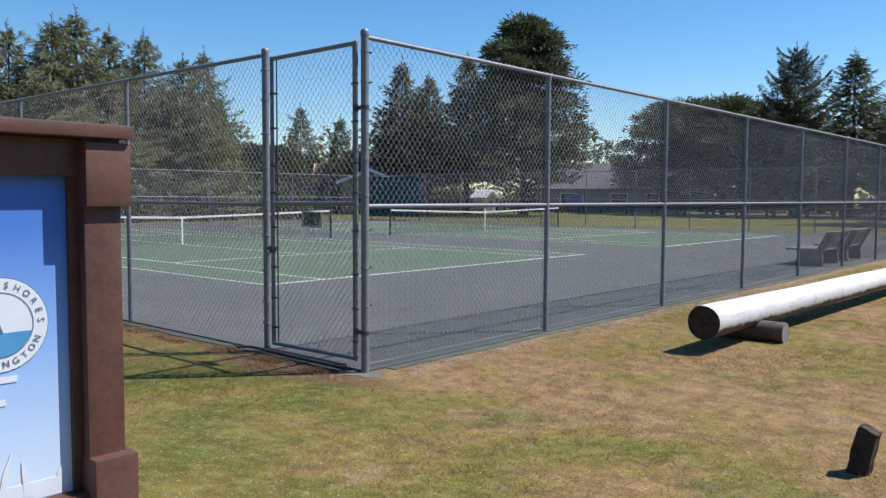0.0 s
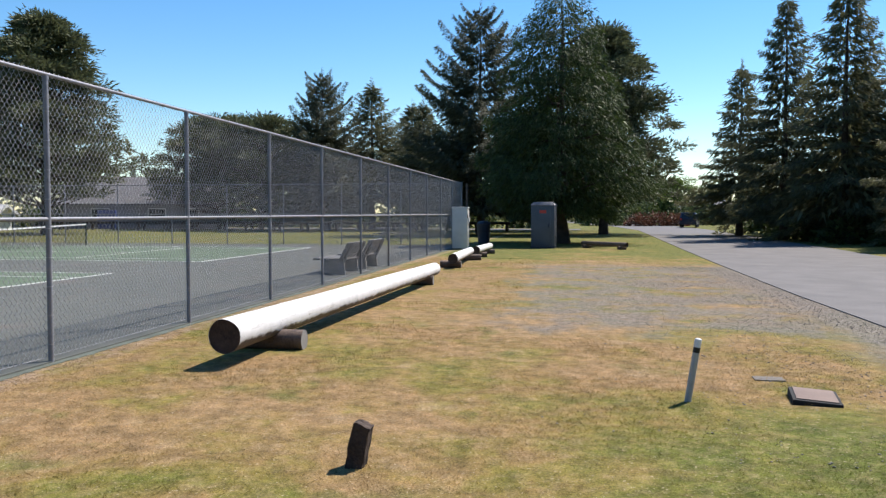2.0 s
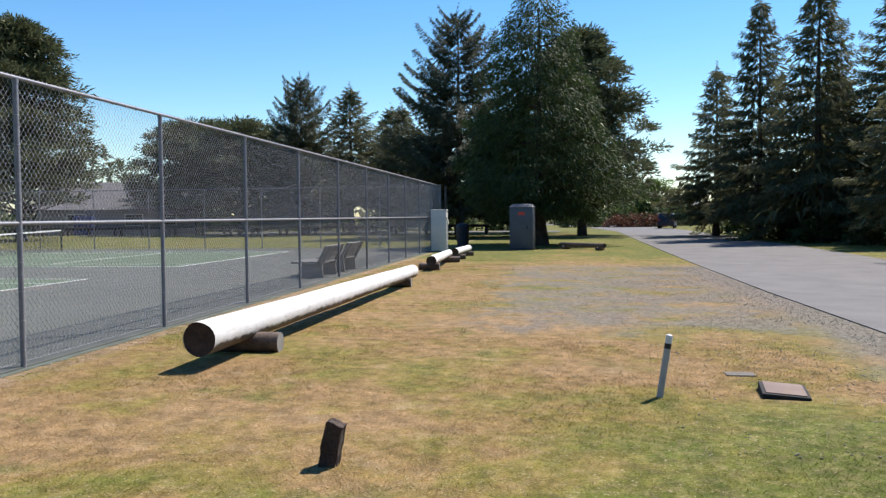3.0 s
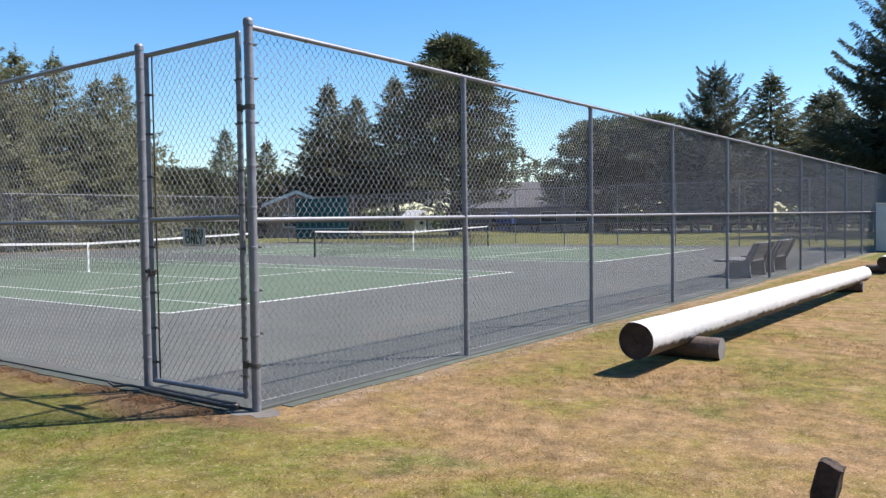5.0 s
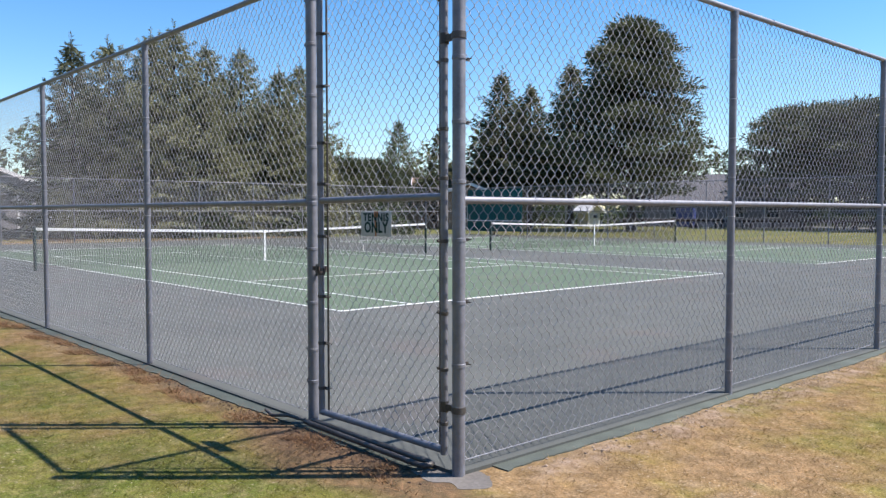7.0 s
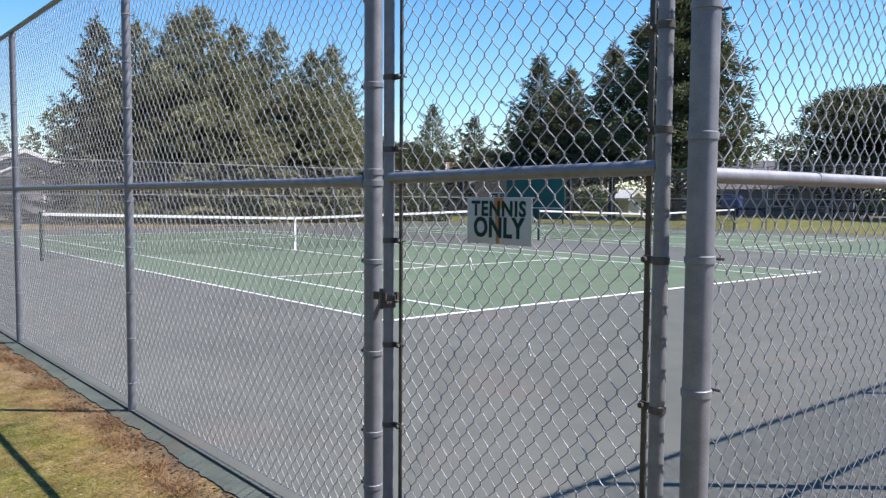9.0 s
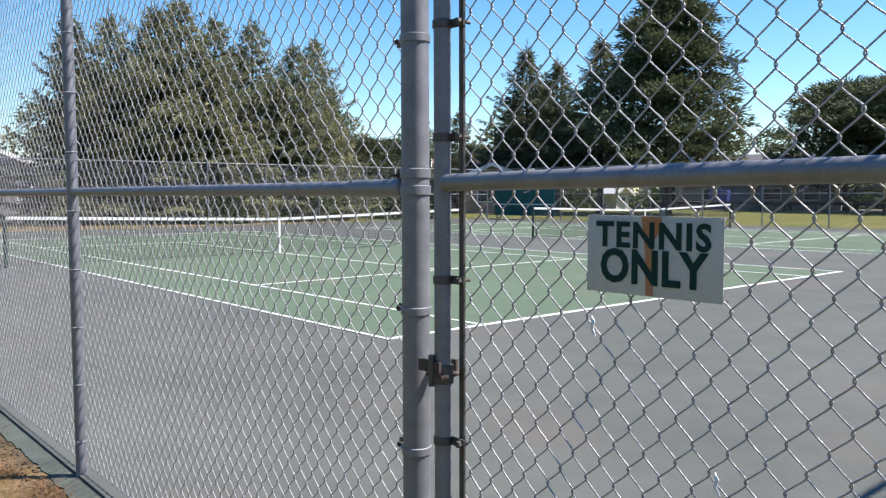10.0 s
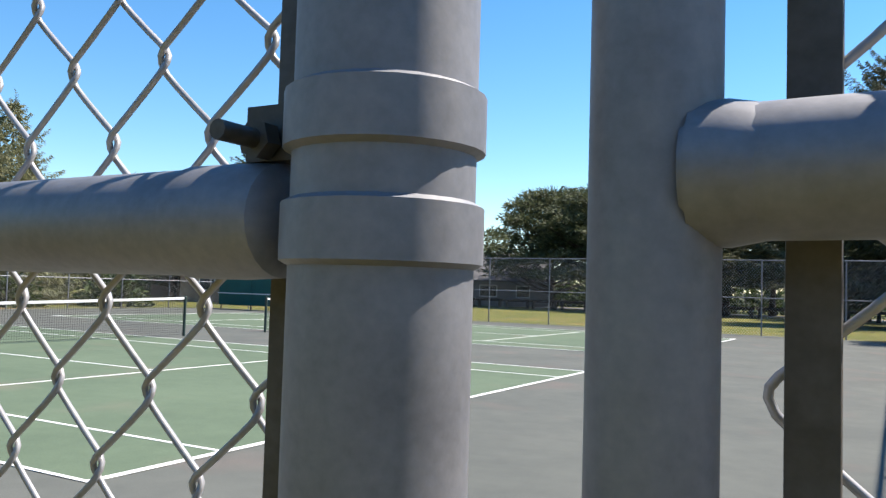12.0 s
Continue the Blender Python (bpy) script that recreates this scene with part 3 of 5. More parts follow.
def run_of_fence(name, at, turn, stations, label, near=0, mid=True, ties=0, first_terminal=False, last_terminal=True):
    """A straight fence along its own x axis; stations are the posts' places along it."""
    f = thing(name, at, label, "chain-link fence", "fences round the tennis court")
    f.rotation_euler = (0, 0, radians(turn))
    for i, s in enumerate(stations):
        end = i == len(stations) - 1
        if (i == 0 and first_terminal) or (end and last_terminal):
            terminal_post(f, (s, 0, 0))
        elif i > 0:
            p = part("post", POST_ME, GALV, f, "", (s, 0, 0))
            if i <= ties:
                for k in range(9):
                    part("tie", TIE_ME, WIRE, p, "", (0, 0, 0.18 + 0.31 * k))
        if end:
            break
        w = stations[i + 1] - s
        part("top_rail", Geo().tube([(s, 0, FENCE_H), (s + w, 0, FENCE_H)], R_RAIL, 12), GALV, f)
        if mid:
            part("middle_rail", Geo().tube([(s, 0, MID_Z), (s + w, 0, MID_Z)], R_RAIL, 16), GALV, f)
        part("tension_wire", Geo().tube([(s, 0.028, 0.045), (s + w, 0.028, 0.045)], 0.0025, 5), WIRE, f)
        if i < ties:
            # wire ties round the rails
            for k in range(1, 5):
                part("rail_tie", RAIL_TIE_ME, WIRE, f, "", (s + w * k / 5 + 0.03 * math.sin(7 * k + i), 0.004, MID_Z), (0, 90, 8))
                part("rail_tie", RAIL_TIE_ME, WIRE, f, "", (s + w * k / 5 - 0.04 * math.sin(5 * k + i), 0.004, FENCE_H), (0, 90, -8))
        link = part("chain_link_mesh", MID_LINK if i < near and i < 2 else NEAR_LINK if i < near else FAR_LINK, WIRE, f, "", (s, 0.030, 0))
        link.scale = (w / 3.05, 1, 1)
    return f


# the long side beside the grass: posts every 3.13 m, mesh on the court's side
side = run_of_fence("side_fence", (0, 0, 0), 90, [0.0, 2.98, 6.10, 9.27, 12.35, 15.6, 18.75, 21.95, 25.05, 28.2, 31.3, 34.4],
                    "tall galvanised chain-link fence beside the dry grass", 12, True, 4, True, True)
GATE_X = -1.482
front_x = [1.482, 4.36, 7.63, 10.7, 13.8, 16.9, 20.0, 23.1, 26.2, 29.6, 33.1, 36.7]
front = thing("front_fence", (0, 0, 0), "tall galvanised chain-link fence with the gate opening", "chain-link fence", "fences round the tennis court")
FIRST_LINK = chain_link("chain_link_mesh", 4.36 - 1.482 - 0.075, 0.03, FENCE_H + 0.045, 1.0, 0.0019, 5, True, 1)
FIRST_LINK.materials.append(WIRE)
for i, s in enumerate(front_x):
    if i == 0:
        gate_post = terminal_post(front, (-s, 0, 0), "gate_post")
    elif i < len(front_x) - 1:
        p = part("post", POST_ME, GALV, front, "", (-s, 0, 0))
        if i <= 3:
            for k in range(9):
                part("tie", TIE_ME, WIRE, p, "", (0, 0, 0.18 + 0.31 * k))
    if i == len(front_x) - 1:
        break
    e = front_x[i + 1]
    part("top_rail", Geo().tube([(-s, 0, FENCE_H), (-e, 0, FENCE_H)], R_RAIL, 12), GALV, front)
    a = s + 0.06 if i == 0 else s
    part("middle_rail", Geo().tube([(-a, 0, MID_Z), (-e, 0, MID_Z)], R_RAIL, 24), GALV, front)
    part("tension_wire", Geo().tube([(-s, 0.028, 0.045), (-e, 0.028, 0.045)], 0.0025, 5), WIRE, front)
    if i == 0:
        part("chain_link_mesh", FIRST_LINK, WIRE, front, "", (-e + 0.024, 0.030, 0.004))
    else:
        link = part("chain_link_mesh", MID_LINK if i == 1 else NEAR_LINK if i < 5 else FAR_LINK, WIRE, front, "", (-e, 0.030, 0))
        link.scale = ((e - s) / 3.05, 1, 1)
# fittings of the gate post
part("tension_bar", Geo().box((-1.482 - 0.078, 0.024, 0.06), (-1.482 - 0.060, 0.030, FENCE_H - 0.05)).mesh("tension_bar", 0.001), GALV_DARK, front, "dark flat tension bar")
for z in (0.28, 0.5, 0.83, 1.2, 1.9, 2.25, 2.6, 2.9):
    b = part("tension_band", BAND_ME, GALV, front, "", (GATE_X, 0, z))
    lug = Geo().box((-0.085, 0.008, -0.010), (-0.034, 0.016, 0.010)).box((-0.085, 0.022, -0.010), (-0.034, 0.028, 0.010))
    lug.tube([(-0.062, -0.012, 0), (-0.062, 0.045, 0)], 0.004, 8).tube([(-0.062, -0.012, 0), (-0.062, -0.006, 0)], 0.008, 6)
    part("bolt", lug, GALV_DARK, b, "dark lug with a carriage bolt")
for z in (MID_Z - 0.0065, MID_Z + 0.037):
    b = part("brace_band", BRACE_ME, GALV, front, "", (GATE_X, 0, z))
    lug = Geo().box((-0.068, -0.006, -0.012), (-0.035, 0.006, 0.012))
    if z > MID_Z + 0.02:
        lug.tube([(-0.055, -0.036, -0.004), (-0.055, 0.02, -0.004)], 0.0042, 10).tube([(-0.055, -0.016, -0.004), (-0.055, -0.008, -0.004)], 0.0085, 6)
    part("bolt", lug, GALV_DARK, b, "rusty carriage bolt through the band")
cup = Geo().tube([(GATE_X - 0.044, 0, MID_Z), (GATE_X - 0.050, 0, MID_Z), (GATE_X - 0.07, 0, MID_Z), (GATE_X - 0.10, 0, MID_Z)], [0.017, 0.0245, 0.0255, 0.0255], 24)
part("rail_end_cup", cup, GALV, front, "cast cup on the rail end")
part("rail_sleeve", Geo().tube([(GATE_X - 0.098, 0, MID_Z), (GATE_X - 0.29, 0, MID_Z), (GATE_X - 0.294, 0, MID_Z)], [0.0243, 0.0243, 0.0215], 24), GALV, front, "swaged sleeve on the rail")
for k in range(7):
    xk = GATE_X - 0.28 - 0.37 * k
    w = Geo().tube([(xk + 0.012 * math.sin(a), 0.0245 * math.cos(a), MID_Z + 0.0245 * math.sin(a)) for a in np.linspace(-1.6, 2.6, 9)] + [(xk + 0.03, -0.012, MID_Z + 0.042)], 0.0016, 6).tube([(xk + 0.004, -0.020, MID_Z - 0.012), (xk + 0.012, -0.012, MID_Z - 0.032), (xk + 0.024, -0.006, MID_Z - 0.052), (xk + 0.021, -0.004, MID_Z - 0.060)], 0.0016, 6)
    part("rail_tie", w, WIRE, front, "twisted wire tie")

run_of_fence("far_fence", (-36.7, 0, 0), 90, [3.13 * i for i in range(12)], "distant chain-link fence behind the courts", 0, True, 0, False, False)
run_of_fence("end_fence", (0, 34.4, 0), 180, [0.01] + [3.06 * i for i in range(1, 13)], "distant chain-link fence along the far lawn", 0, True, 0, False, False)

# ---- gate ----
gate = thing("gate", (-0.12, 0, 0), "closed chain-link gate in a grey pipe frame", "gate")
GW = 1.255
G_R = 0.0215
part("hinge_upright", Geo().tube([(0, 0, 0.07), (0, 0, 3.02)], G_R, 24).dome((0, 0, 3.02), G_R, 0.02, 16), GALV, gate)
part("latch_upright", Geo().tube([(-GW, 0, 0.07), (-GW, 0, 3.02)], G_R, 28), GALV, gate)
for z, nm in ((0.085, "bottom_rail"), (MID_Z + 0.012, "middle_rail"), (3.0, "top_rail")):
    rail = part(nm, Geo().tube([(-GW + 0.012, 0, z), (-0.012, 0, z + 0.01)], G_R, 24), GALV, gate)
    weld = Geo().tube([(-GW + 0.014, 0, z), (-GW + 0.024, 0, z), (-GW + 0.034, 0, z)], [G_R + 0.002, G_R + 0.002, G_R], 20)
    part("weld", weld, GALV, rail, "lumpy welded joint")
GATE_LINK = chain_link("chain_link_mesh", 1.17, 0.06, 3.045, 0.975, 0.0019, 5, True, 1)
part("chain_link_mesh", GATE_LINK, WIRE, gate, "", (-GW + 0.034, 0.030, 0.0))
for xb in (-GW + 0.046, -0.06):
    part("tension_bar", Geo().box((xb - 0.0085, 0.021, 0.08), (xb + 0.0085, 0.028, 3.0)).mesh("tension_bar", 0.001), GALV_DARK, gate, "dark weathered flat bar")
GATE_BAND = ring_mesh("tension_band", G_R, 0.022, 0.003)
for xb, s in ((-GW, 1), (0, -1)):
    for z in (0.25, 0.56, 0.88, 1.29, 1.6435, 1.92, 2.3, 2.65):
        b = part("tension_band", GATE_BAND, GALV_DARK, gate, "", (xb, 0, z))
        lug = Geo().box((min(s * 0.02, s * 0.066), 0.010, -0.0105), (max(s * 0.02, s * 0.066), 0.016, 0.0105))
        lug.tube([(s * 0.056, -0.004, 0), (s * 0.056, 0.04, 0)], 0.0045, 8).dome((s * 0.056, 0.010, 0), 0.0085, 0.004).tube([(s * 0.056, -0.003, 0), (s * 0.056, 0.009, 0)], 0.0085, 6)
        part("bolt", lug, GALV_DARK, b)
for k in range(3):
    xk = -0.965 + 0.31 * k
    w = Geo().tube([(xk + 0.012 * math.sin(a), 0.0255 * math.cos(a), MID_Z + 0.012 + 0.0255 * math.sin(a)) for a in np.linspace(-1.6, 2.4, 9)] + [(xk + 0.016, -0.008, MID_Z + 0.046)], 0.002, 6)
    part("rail_tie", w, WIRE, gate, "twisted wire tie")
latch = part("latch", Geo().box((-GW - 0.062, -0.03, 1.055), (-GW + 0.02, -0.022, 1.085)).box((-GW - 0.062, 0.026, 1.055), (-GW + 0.02, 0.034, 1.085)).box((-GW - 0.03, -0.03, 1.045), (-GW + 0.03, 0.03, 1.052)), RUSTY, gate, "rusty fork latch")
part("latch_pin", Geo().tube([(-GW - 0.012, -0.028, 1.02), (-GW - 0.012, -0.028, 1.10)], 0.008, 10), GALV_DARK, latch)
part("latch_collar", ring_mesh("latch_collar", G_R, 0.05, 0.006), GALV_DARK, gate, "cast latch collar", (-GW, 0, 1.05))
for z in (0.35, 2.42):
    h = part("hinge", ring_mesh("hinge", R_TERM, 0.04, 0.005), GALV_DARK, gate, "dark cast hinge band", (0.12, 0, z))
    part("hinge_arm", Geo().box((-0.12, -0.012, -0.018), (-0.03, 0.012, 0.018)).tube([(-0.12, 0, -0.03), (-0.12, 0, 0.03)], G_R + 0.005, 14), GALV_DARK, h)
for z in (0.6, 0.95, 1.3, 1.62, 1.95, 2.3, 2.65, 2.92):
    b = part("tension_band", BAND_ME, GALV, side, "", (0, 0, z))
    lug = Geo().box((0.03, 0.010, -0.010), (0.085, 0.016, 0.010)).tube([(0.066, -0.03, 0), (0.066, 0.03, 0)], 0.004, 8)
    part("bolt", lug, GALV_DARK, b)
bar = thing("ground_loop", (0, 0, 0), "bent pipe loop lying under the gate", "pipe")
part("front_pipe", Geo().tube([(-1.43, -0.10, 0.022), (-0.19, -0.135, 0.022), (-0.155, -0.12, 0.022), (-0.145, -0.09, 0.022), (-0.155, -0.065, 0.022), (-0.19, -0.055, 0.022), (-1.43, -0.045, 0.022)], 0.017, 12), GALV_DARK, bar)
root = thing("wire_scrap", (-1.52, -0.06, 0.0), "dark bent rod at the gate post foot", "rod")
part("rod", Geo().tube([(0.05, -0.02, 0.02), (-0.12, -0.05, 0.025), (-0.25, -0.1, 0.012), (-0.36, -0.09, 0.03)], 0.012, 8), GALV_DARK, root)


# ---- nets ----
def tennis_net(yc, label):
    net = thing("tennis_net", (X_NET, yc, 0), label, "tennis net", "nets on the courts")
    ya, yb = -0.914, WID_Y + 0.914
    for y in (ya, yb):
        p = part("net_post", Geo().tube([(0, y, -0.05), (0, y, 1.08)], 0.04, 14).dome((0, y, 1.08), 0.04, 0.02), NET_POST, net, "dark green steel net post")
    n = 24
    top = [(0, ya + (yb - ya) * i / n, 0.914 + 0.156 * (abs(i / n - 0.5) * 2) ** 1.1) for i in range(n + 1)]
    ring = [(sx, y, z - dz) for _, y, z in top for sx, dz in ((-0.012, 0.065), (0.012, 0.065), (0.012, 0.0), (-0.012, 0.0))]
    band = Geo().add(ring, [(4 * i + k, 4 * i + 4 + k, 4 * i + 4 + (k + 1) % 4, 4 * i + (k + 1) % 4) for i in range(n) for k in range(4)])
    part("head_band", band, WHITE_PAINT, net, "white canvas head band")
    ym = WID_Y / 2
    part("centre_strap", Geo().box((-0.018, ym - 0.03, 0.01), (0.018, ym + 0.03, 0.925)), WHITE_PAINT, net, "white centre strap")
    vs, fs = [], []

    def cord(a, b, r):
        a, b = np.array(a), np.array(b)
        d = (b - a) / np.linalg.norm(b - a)
        u = np.array([1.0, 0, 0])
        w = np.cross(d, u)
        o = len(vs)
        for q in (a, b):
            for k in range(3):
                t = 2 * math.pi * k / 3
                vs.append(q + r * (math.cos(t) * u + math.sin(t) * w))
        fs.extend([(o + k, o + (k + 1) % 3, o + 3 + (k + 1) % 3, o + 3 + k) for k in range(3)])

    for i in range(int((yb - ya) / 0.06)):
        y = ya + 0.06 * i
        z = 0.85 + 0.156 * (abs((y - ya) / (yb - ya) - 0.5) * 2) ** 1.1
        cord((0, y, 0.04), (0, y, z), 0.0035)
    for k in range(15):
        cord((0, ya, 0.05 + 0.062 * k), (0, ym, 0.05 + 0.056 * k), 0.0035)
        cord((0, ym, 0.05 + 0.056 * k), (0, yb, 0.05 + 0.062 * k), 0.0035)
    part("netting", raw_mesh("netting", np.array(vs), np.array(fs)), NET_MAT, net, "black knotted netting")
    return net


tennis_net(Y_COURTS[0], "tennis net with a white band, near court")
tennis_net(Y_COURTS[1], "tennis net with a white band, second court")


# ---- words ----
def lettering(text, size, depth=0.0008, bold=0.035, space=1.0):
    cu = bpy.data.curves.new("letters", "FONT")
    cu.body, cu.size, cu.extrude, cu.resolution_u = text, size, depth, 3
    cu.align_x, cu.align_y, cu.offset, cu.space_character = "CENTER", "CENTER", size * bold, space
    ob = bpy.data.objects.new("letters", cu)
    scene.collection.objects.link(ob)
    bpy.context.view_layer.update()
    me = bpy.data.meshes.new_from_object(ob.evaluated_get(bpy.context.evaluated_depsgraph_get()))
    bpy.data.objects.remove(ob)
    return me


sign = thing("sign", (-0.769, 0.010, 1.381), "white enamel sign with green letters on the gate", "sign")
part("plate", Geo().box((-0.155, -0.001, -0.0785), (0.155, 0.001, 0.0785)).mesh("plate", 0.0008), SIGN_WHITE, sign)
for text, z, size, wide in (("TENNIS", 0.038, 0.070, 1.0), ("ONLY", -0.026, 0.093, 1.0)):
    w = part("lettering", lettering(text, size, 0.0008, 0.03, 1.14 if text == "TENNIS" else 1.06), SIGN_GREEN, sign, "bold dark green capital letters", (0, -0.0022, z), (90, 0, 0))
    span = max(v.co.x for v in w.data.vertices) - min(v.co.x for v in w.data.vertices)
    w.scale = ((0.262 if text == "TENNIS" else 0.245) / span, 1, 1)
stain = [(-0.022, 0.0775), (0.025, 0.0775), (0.022, 0.05), (0.006, 0.03), (0.004, -0.03), (0.008, -0.077), (-0.010, -0.077), (-0.012, -0.01), (-0.016, 0.04)]
part("rust_streak", Geo().add([(x, -0.0016, z) for x, z in stain], [tuple(range(len(stain)))]), RUST_STAIN, sign, "orange rust streak")
for x in (-0.15, 0.15):
    for z in (-0.074, 0.074):
        part("sign_tie", Geo().tube([(x, -0.004, z), (x + 0.004, 0.008, z + 0.004), (x + 0.012, 0.024, z - 0.006)], 0.0014, 5), WIRE, sign)
for sx, sz in ((-0.92, 1.235), (-0.63, 0.975)):
    scrap = thing("plastic_scrap", (sx, 0.020, sz), "torn white tape caught on the mesh", "tape")
    part("strip", Geo().tube([(0, 0, 0.012), (0.008, -0.004, 0.0), (0.004, -0.004, -0.014), (0.012, -0.003, -0.03)], [0.002, 0.004, 0.0035, 0.002], 6), TRIM, scrap)


# ---- notice board ----
def notice_board():
    k = thing("notice_board", (2.42, -3.68, G_Z), "brown timber notice board with a pale blue panel", "notice board")
    L = 1.75
    for y in (0.0, -L):
        part("board_post", Geo().box((-0.07, y - 0.07, 0.0), (0.07, y + 0.07, 1.86)).mesh("board_post", 0.006), BROWN, k)
        part("corner_block", Geo().box((-0.09, y - 0.075, 1.59), (0.102, y + 0.098, 1.825)).mesh("corner_block", 0.008), BROWN, k)
        part("foot_block", Geo().box((-0.10, y - 0.075, 0.0), (0.125, y + 0.095, 0.66)).mesh("foot_block", 0.014), BROWN, k)
    part("roof_cap", Geo().box((-0.16, -L - 0.14, 1.84), (0.125, 0.10, 1.89)).mesh("roof_cap", 0.006), BROWN, k)
    part("head_rail", Geo().box((-0.06, -L + 0.07, 1.70), (0.045, -0.07, 1.835)).mesh("head_rail", 0.004), BROWN, k)
    part("sill_rail", Geo().box((-0.06, -L + 0.07, 0.45), (0.075, -0.07, 0.53)).mesh("sill_rail", 0.004), BROWN, k)
    for y in (-0.105, -L + 0.07):
        part("side_strip", Geo().box((-0.06, y, 0.53), (0.02, y + 0.035, 1.70)), BROWN, k)
    panel = part("panel", Geo().box((-0.055, -L + 0.07, 0.53), (-0.035, -0.07, 1.70)), PANEL_BLUE, k, "printed pale blue information panel", (0.035, 0, 0))
    # round seal: white ring, pale disc, sea and a mast
    cy, cz = -0.345, 1.18

    def disc(r0, r1, n=40):
        g = Geo()
        if r0 <= 0:
            return g.add([(0, r1 * math.cos(2 * math.pi * i / n), r1 * math.sin(2 * math.pi * i / n)) for i in range(n)], [tuple(range(n))])
        v = [(0, r * math.cos(2 * math.pi * i / n), r * math.sin(2 * math.pi * i / n)) for i in range(n) for r in (r0, r1)]
        return g.add(v, [(2 * i, 2 * i + 1, 2 * ((i + 1) % n) + 1, 2 * ((i + 1) % n)) for i in range(n)])

    part("seal_rim", disc(0, 0.168), PANEL_INK, panel, "dark outline of a round seal", (-0.0335, cy, cz))
    part("seal_ring", disc(0, 0.165), PANEL_WHITE, panel, "white ring of a round seal", (-0.032, cy, cz))
    part("seal_line", disc(0.113, 0.116), PANEL_INK, panel, "", (-0.0305, cy, cz))
    sea = [(0, 0.112 * math.cos(a), 0.112 * math.sin(a)) for a in np.linspace(math.pi + 0.25, 2 * math.pi - 0.25, 16)]
    part("seal_sea", Geo().add(sea, [tuple(range(16))]), PANEL_SEA, panel, "blue sea inside the seal", (-0.0305, cy, cz))
    part("seal_mast", Geo().box((0, -0.003, -0.03), (0.001, 0.003, 0.08)).mesh("seal_mast"), PANEL_INK, panel, "", (-0.030, cy, cz), (20, 0, 0))
    for text, start, step, flip in (("OCEAN SHORES", 170, -15.2, 1), ("WASHINGTON", 207, 14.2, -1)):
        for i, ch in enumerate(text):
            if ch == " ":
                continue
            a = radians(start + step * i)
            m = part("seal_letter", lettering(ch, 0.033, 0.0003, 0.0), PANEL_INK, panel, "", (-0.0300, cy + 0.14 * math.cos(a), cz + 0.14 * math.sin(a)))
            turn = math.degrees(a) - 90 if flip > 0 else math.degrees(a) + 90
            m.rotation_euler = (Matrix.Rotation(radians(turn), 3, "X") @ Euler((radians(90), 0, radians(90))).to_matrix()).to_euler()
    # small unreadable lines of print, and pale grass blades along the foot
    for i, (ya, yb, z) in enumerate(((-0.75, -0.29, 0.975), (-0.75, -0.35, 0.925), (-0.75, -0.33, 0.895))):
        part("print_line", Geo().box((-0.0345, ya, z), (-0.0325, yb, z + 0.022)), PANEL_WHITE, panel, "unreadable line of white print")
    r = random.Random(8)
    for i in range(16):
        y = -L + 0.14 + (L - 0.28) * (i + r.uniform(-0.3, 0.3)) / 15.5
        h, lean = r.uniform(0.10, 0.24), r.uniform(-0.08, 0.08)
        g = Geo().add([(0, -0.016, 0), (0, 0.016, 0), (0, lean * 0.5 + 0.010, h * 0.6), (0, lean, h), (0, lean * 0.5 - 0.012, h * 0.6)], [(0, 1, 2, 3, 4)])
        part("printed_blade", g, PANEL_WHITE, panel, "pale printed grass blade", (-0.0325 + 0.0003 * (i % 3), y, 0.55))
    part("printed_foot", Geo().box((-0.0345, -L + 0.12, 0.535), (-0.0328, -0.12, 0.60)), PANEL_WHITE, panel, "pale printed band")
    return k


notice_board()


# ---- logs, stump, marker ----
def wobbly_log(length, r0, r1, seed, n=26, rings=18):
    v, f = [], []
    for i in range(rings + 1):
        s = i / rings
        for k in range(n):
            a = 2 * math.pi * k / n
            r = (r0 + (r1 - r0) * s) * (1 + 0.05 * noise.noise((math.cos(a) * 1.3 + seed, math.sin(a) * 1.3, s * length * 0.8)))
            v.append((r * math.cos(a), s * length, r * math.sin(a)))
    for i in range(rings):
        f += [(i * n + k, (i + 1) * n + k, (i + 1) * n + (k + 1) % n, i * n + (k + 1) % n) for k in range(n)]
    return v, f


def painted_log(a, b, r0, r1, seed, label):
    a, b = Vector(a), Vector(b)
    t = thing("log", a, label, "log", "white logs along the fence")
    L = (b - a).length
    t.rotation_euler = (math.asin((b - a).z / L), 0, -math.atan2((b - a).x, (b - a).y))
    v, f = wobbly_log(L, r0, r1, seed)
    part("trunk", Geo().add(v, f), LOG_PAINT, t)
    n = 26
    for i, (y, name) in enumerate(((0.012, "near_end"), (L - 0.012, "far_end"))):
        g = Geo()
        ring = v[:n] if i == 0 else v[-n:]
        pts = [(x, y, z) for x, _, z in ring] + [(0, y + (0.03 if i == 0 else -0.03), 0)]
        fs = [(k, (k + 1) % n, n) if i == 0 else ((k + 1) % n, k, n) for k in range(n)]
        part("sawn_end", g.add(pts, fs), DARK_WOOD, t, "dark weathered sawn end")
    return t


painted_log((1.94, 3.05, 0.300), (2.27, 13.75, 0.275), 0.182, 0.150, 1.0, "long log painted flaking white, resting on blocks")
painted_log((2.06, 18.05, 0.275), (1.93, 22.9, 0.28), 0.145, 0.125, 2.0, "shorter white painted log on dark blocks")
painted_log((2.04, 23.7, 0.27), (2.12, 27.6, 0.26), 0.135, 0.12, 3.0, "white painted log near the utility cabinet")


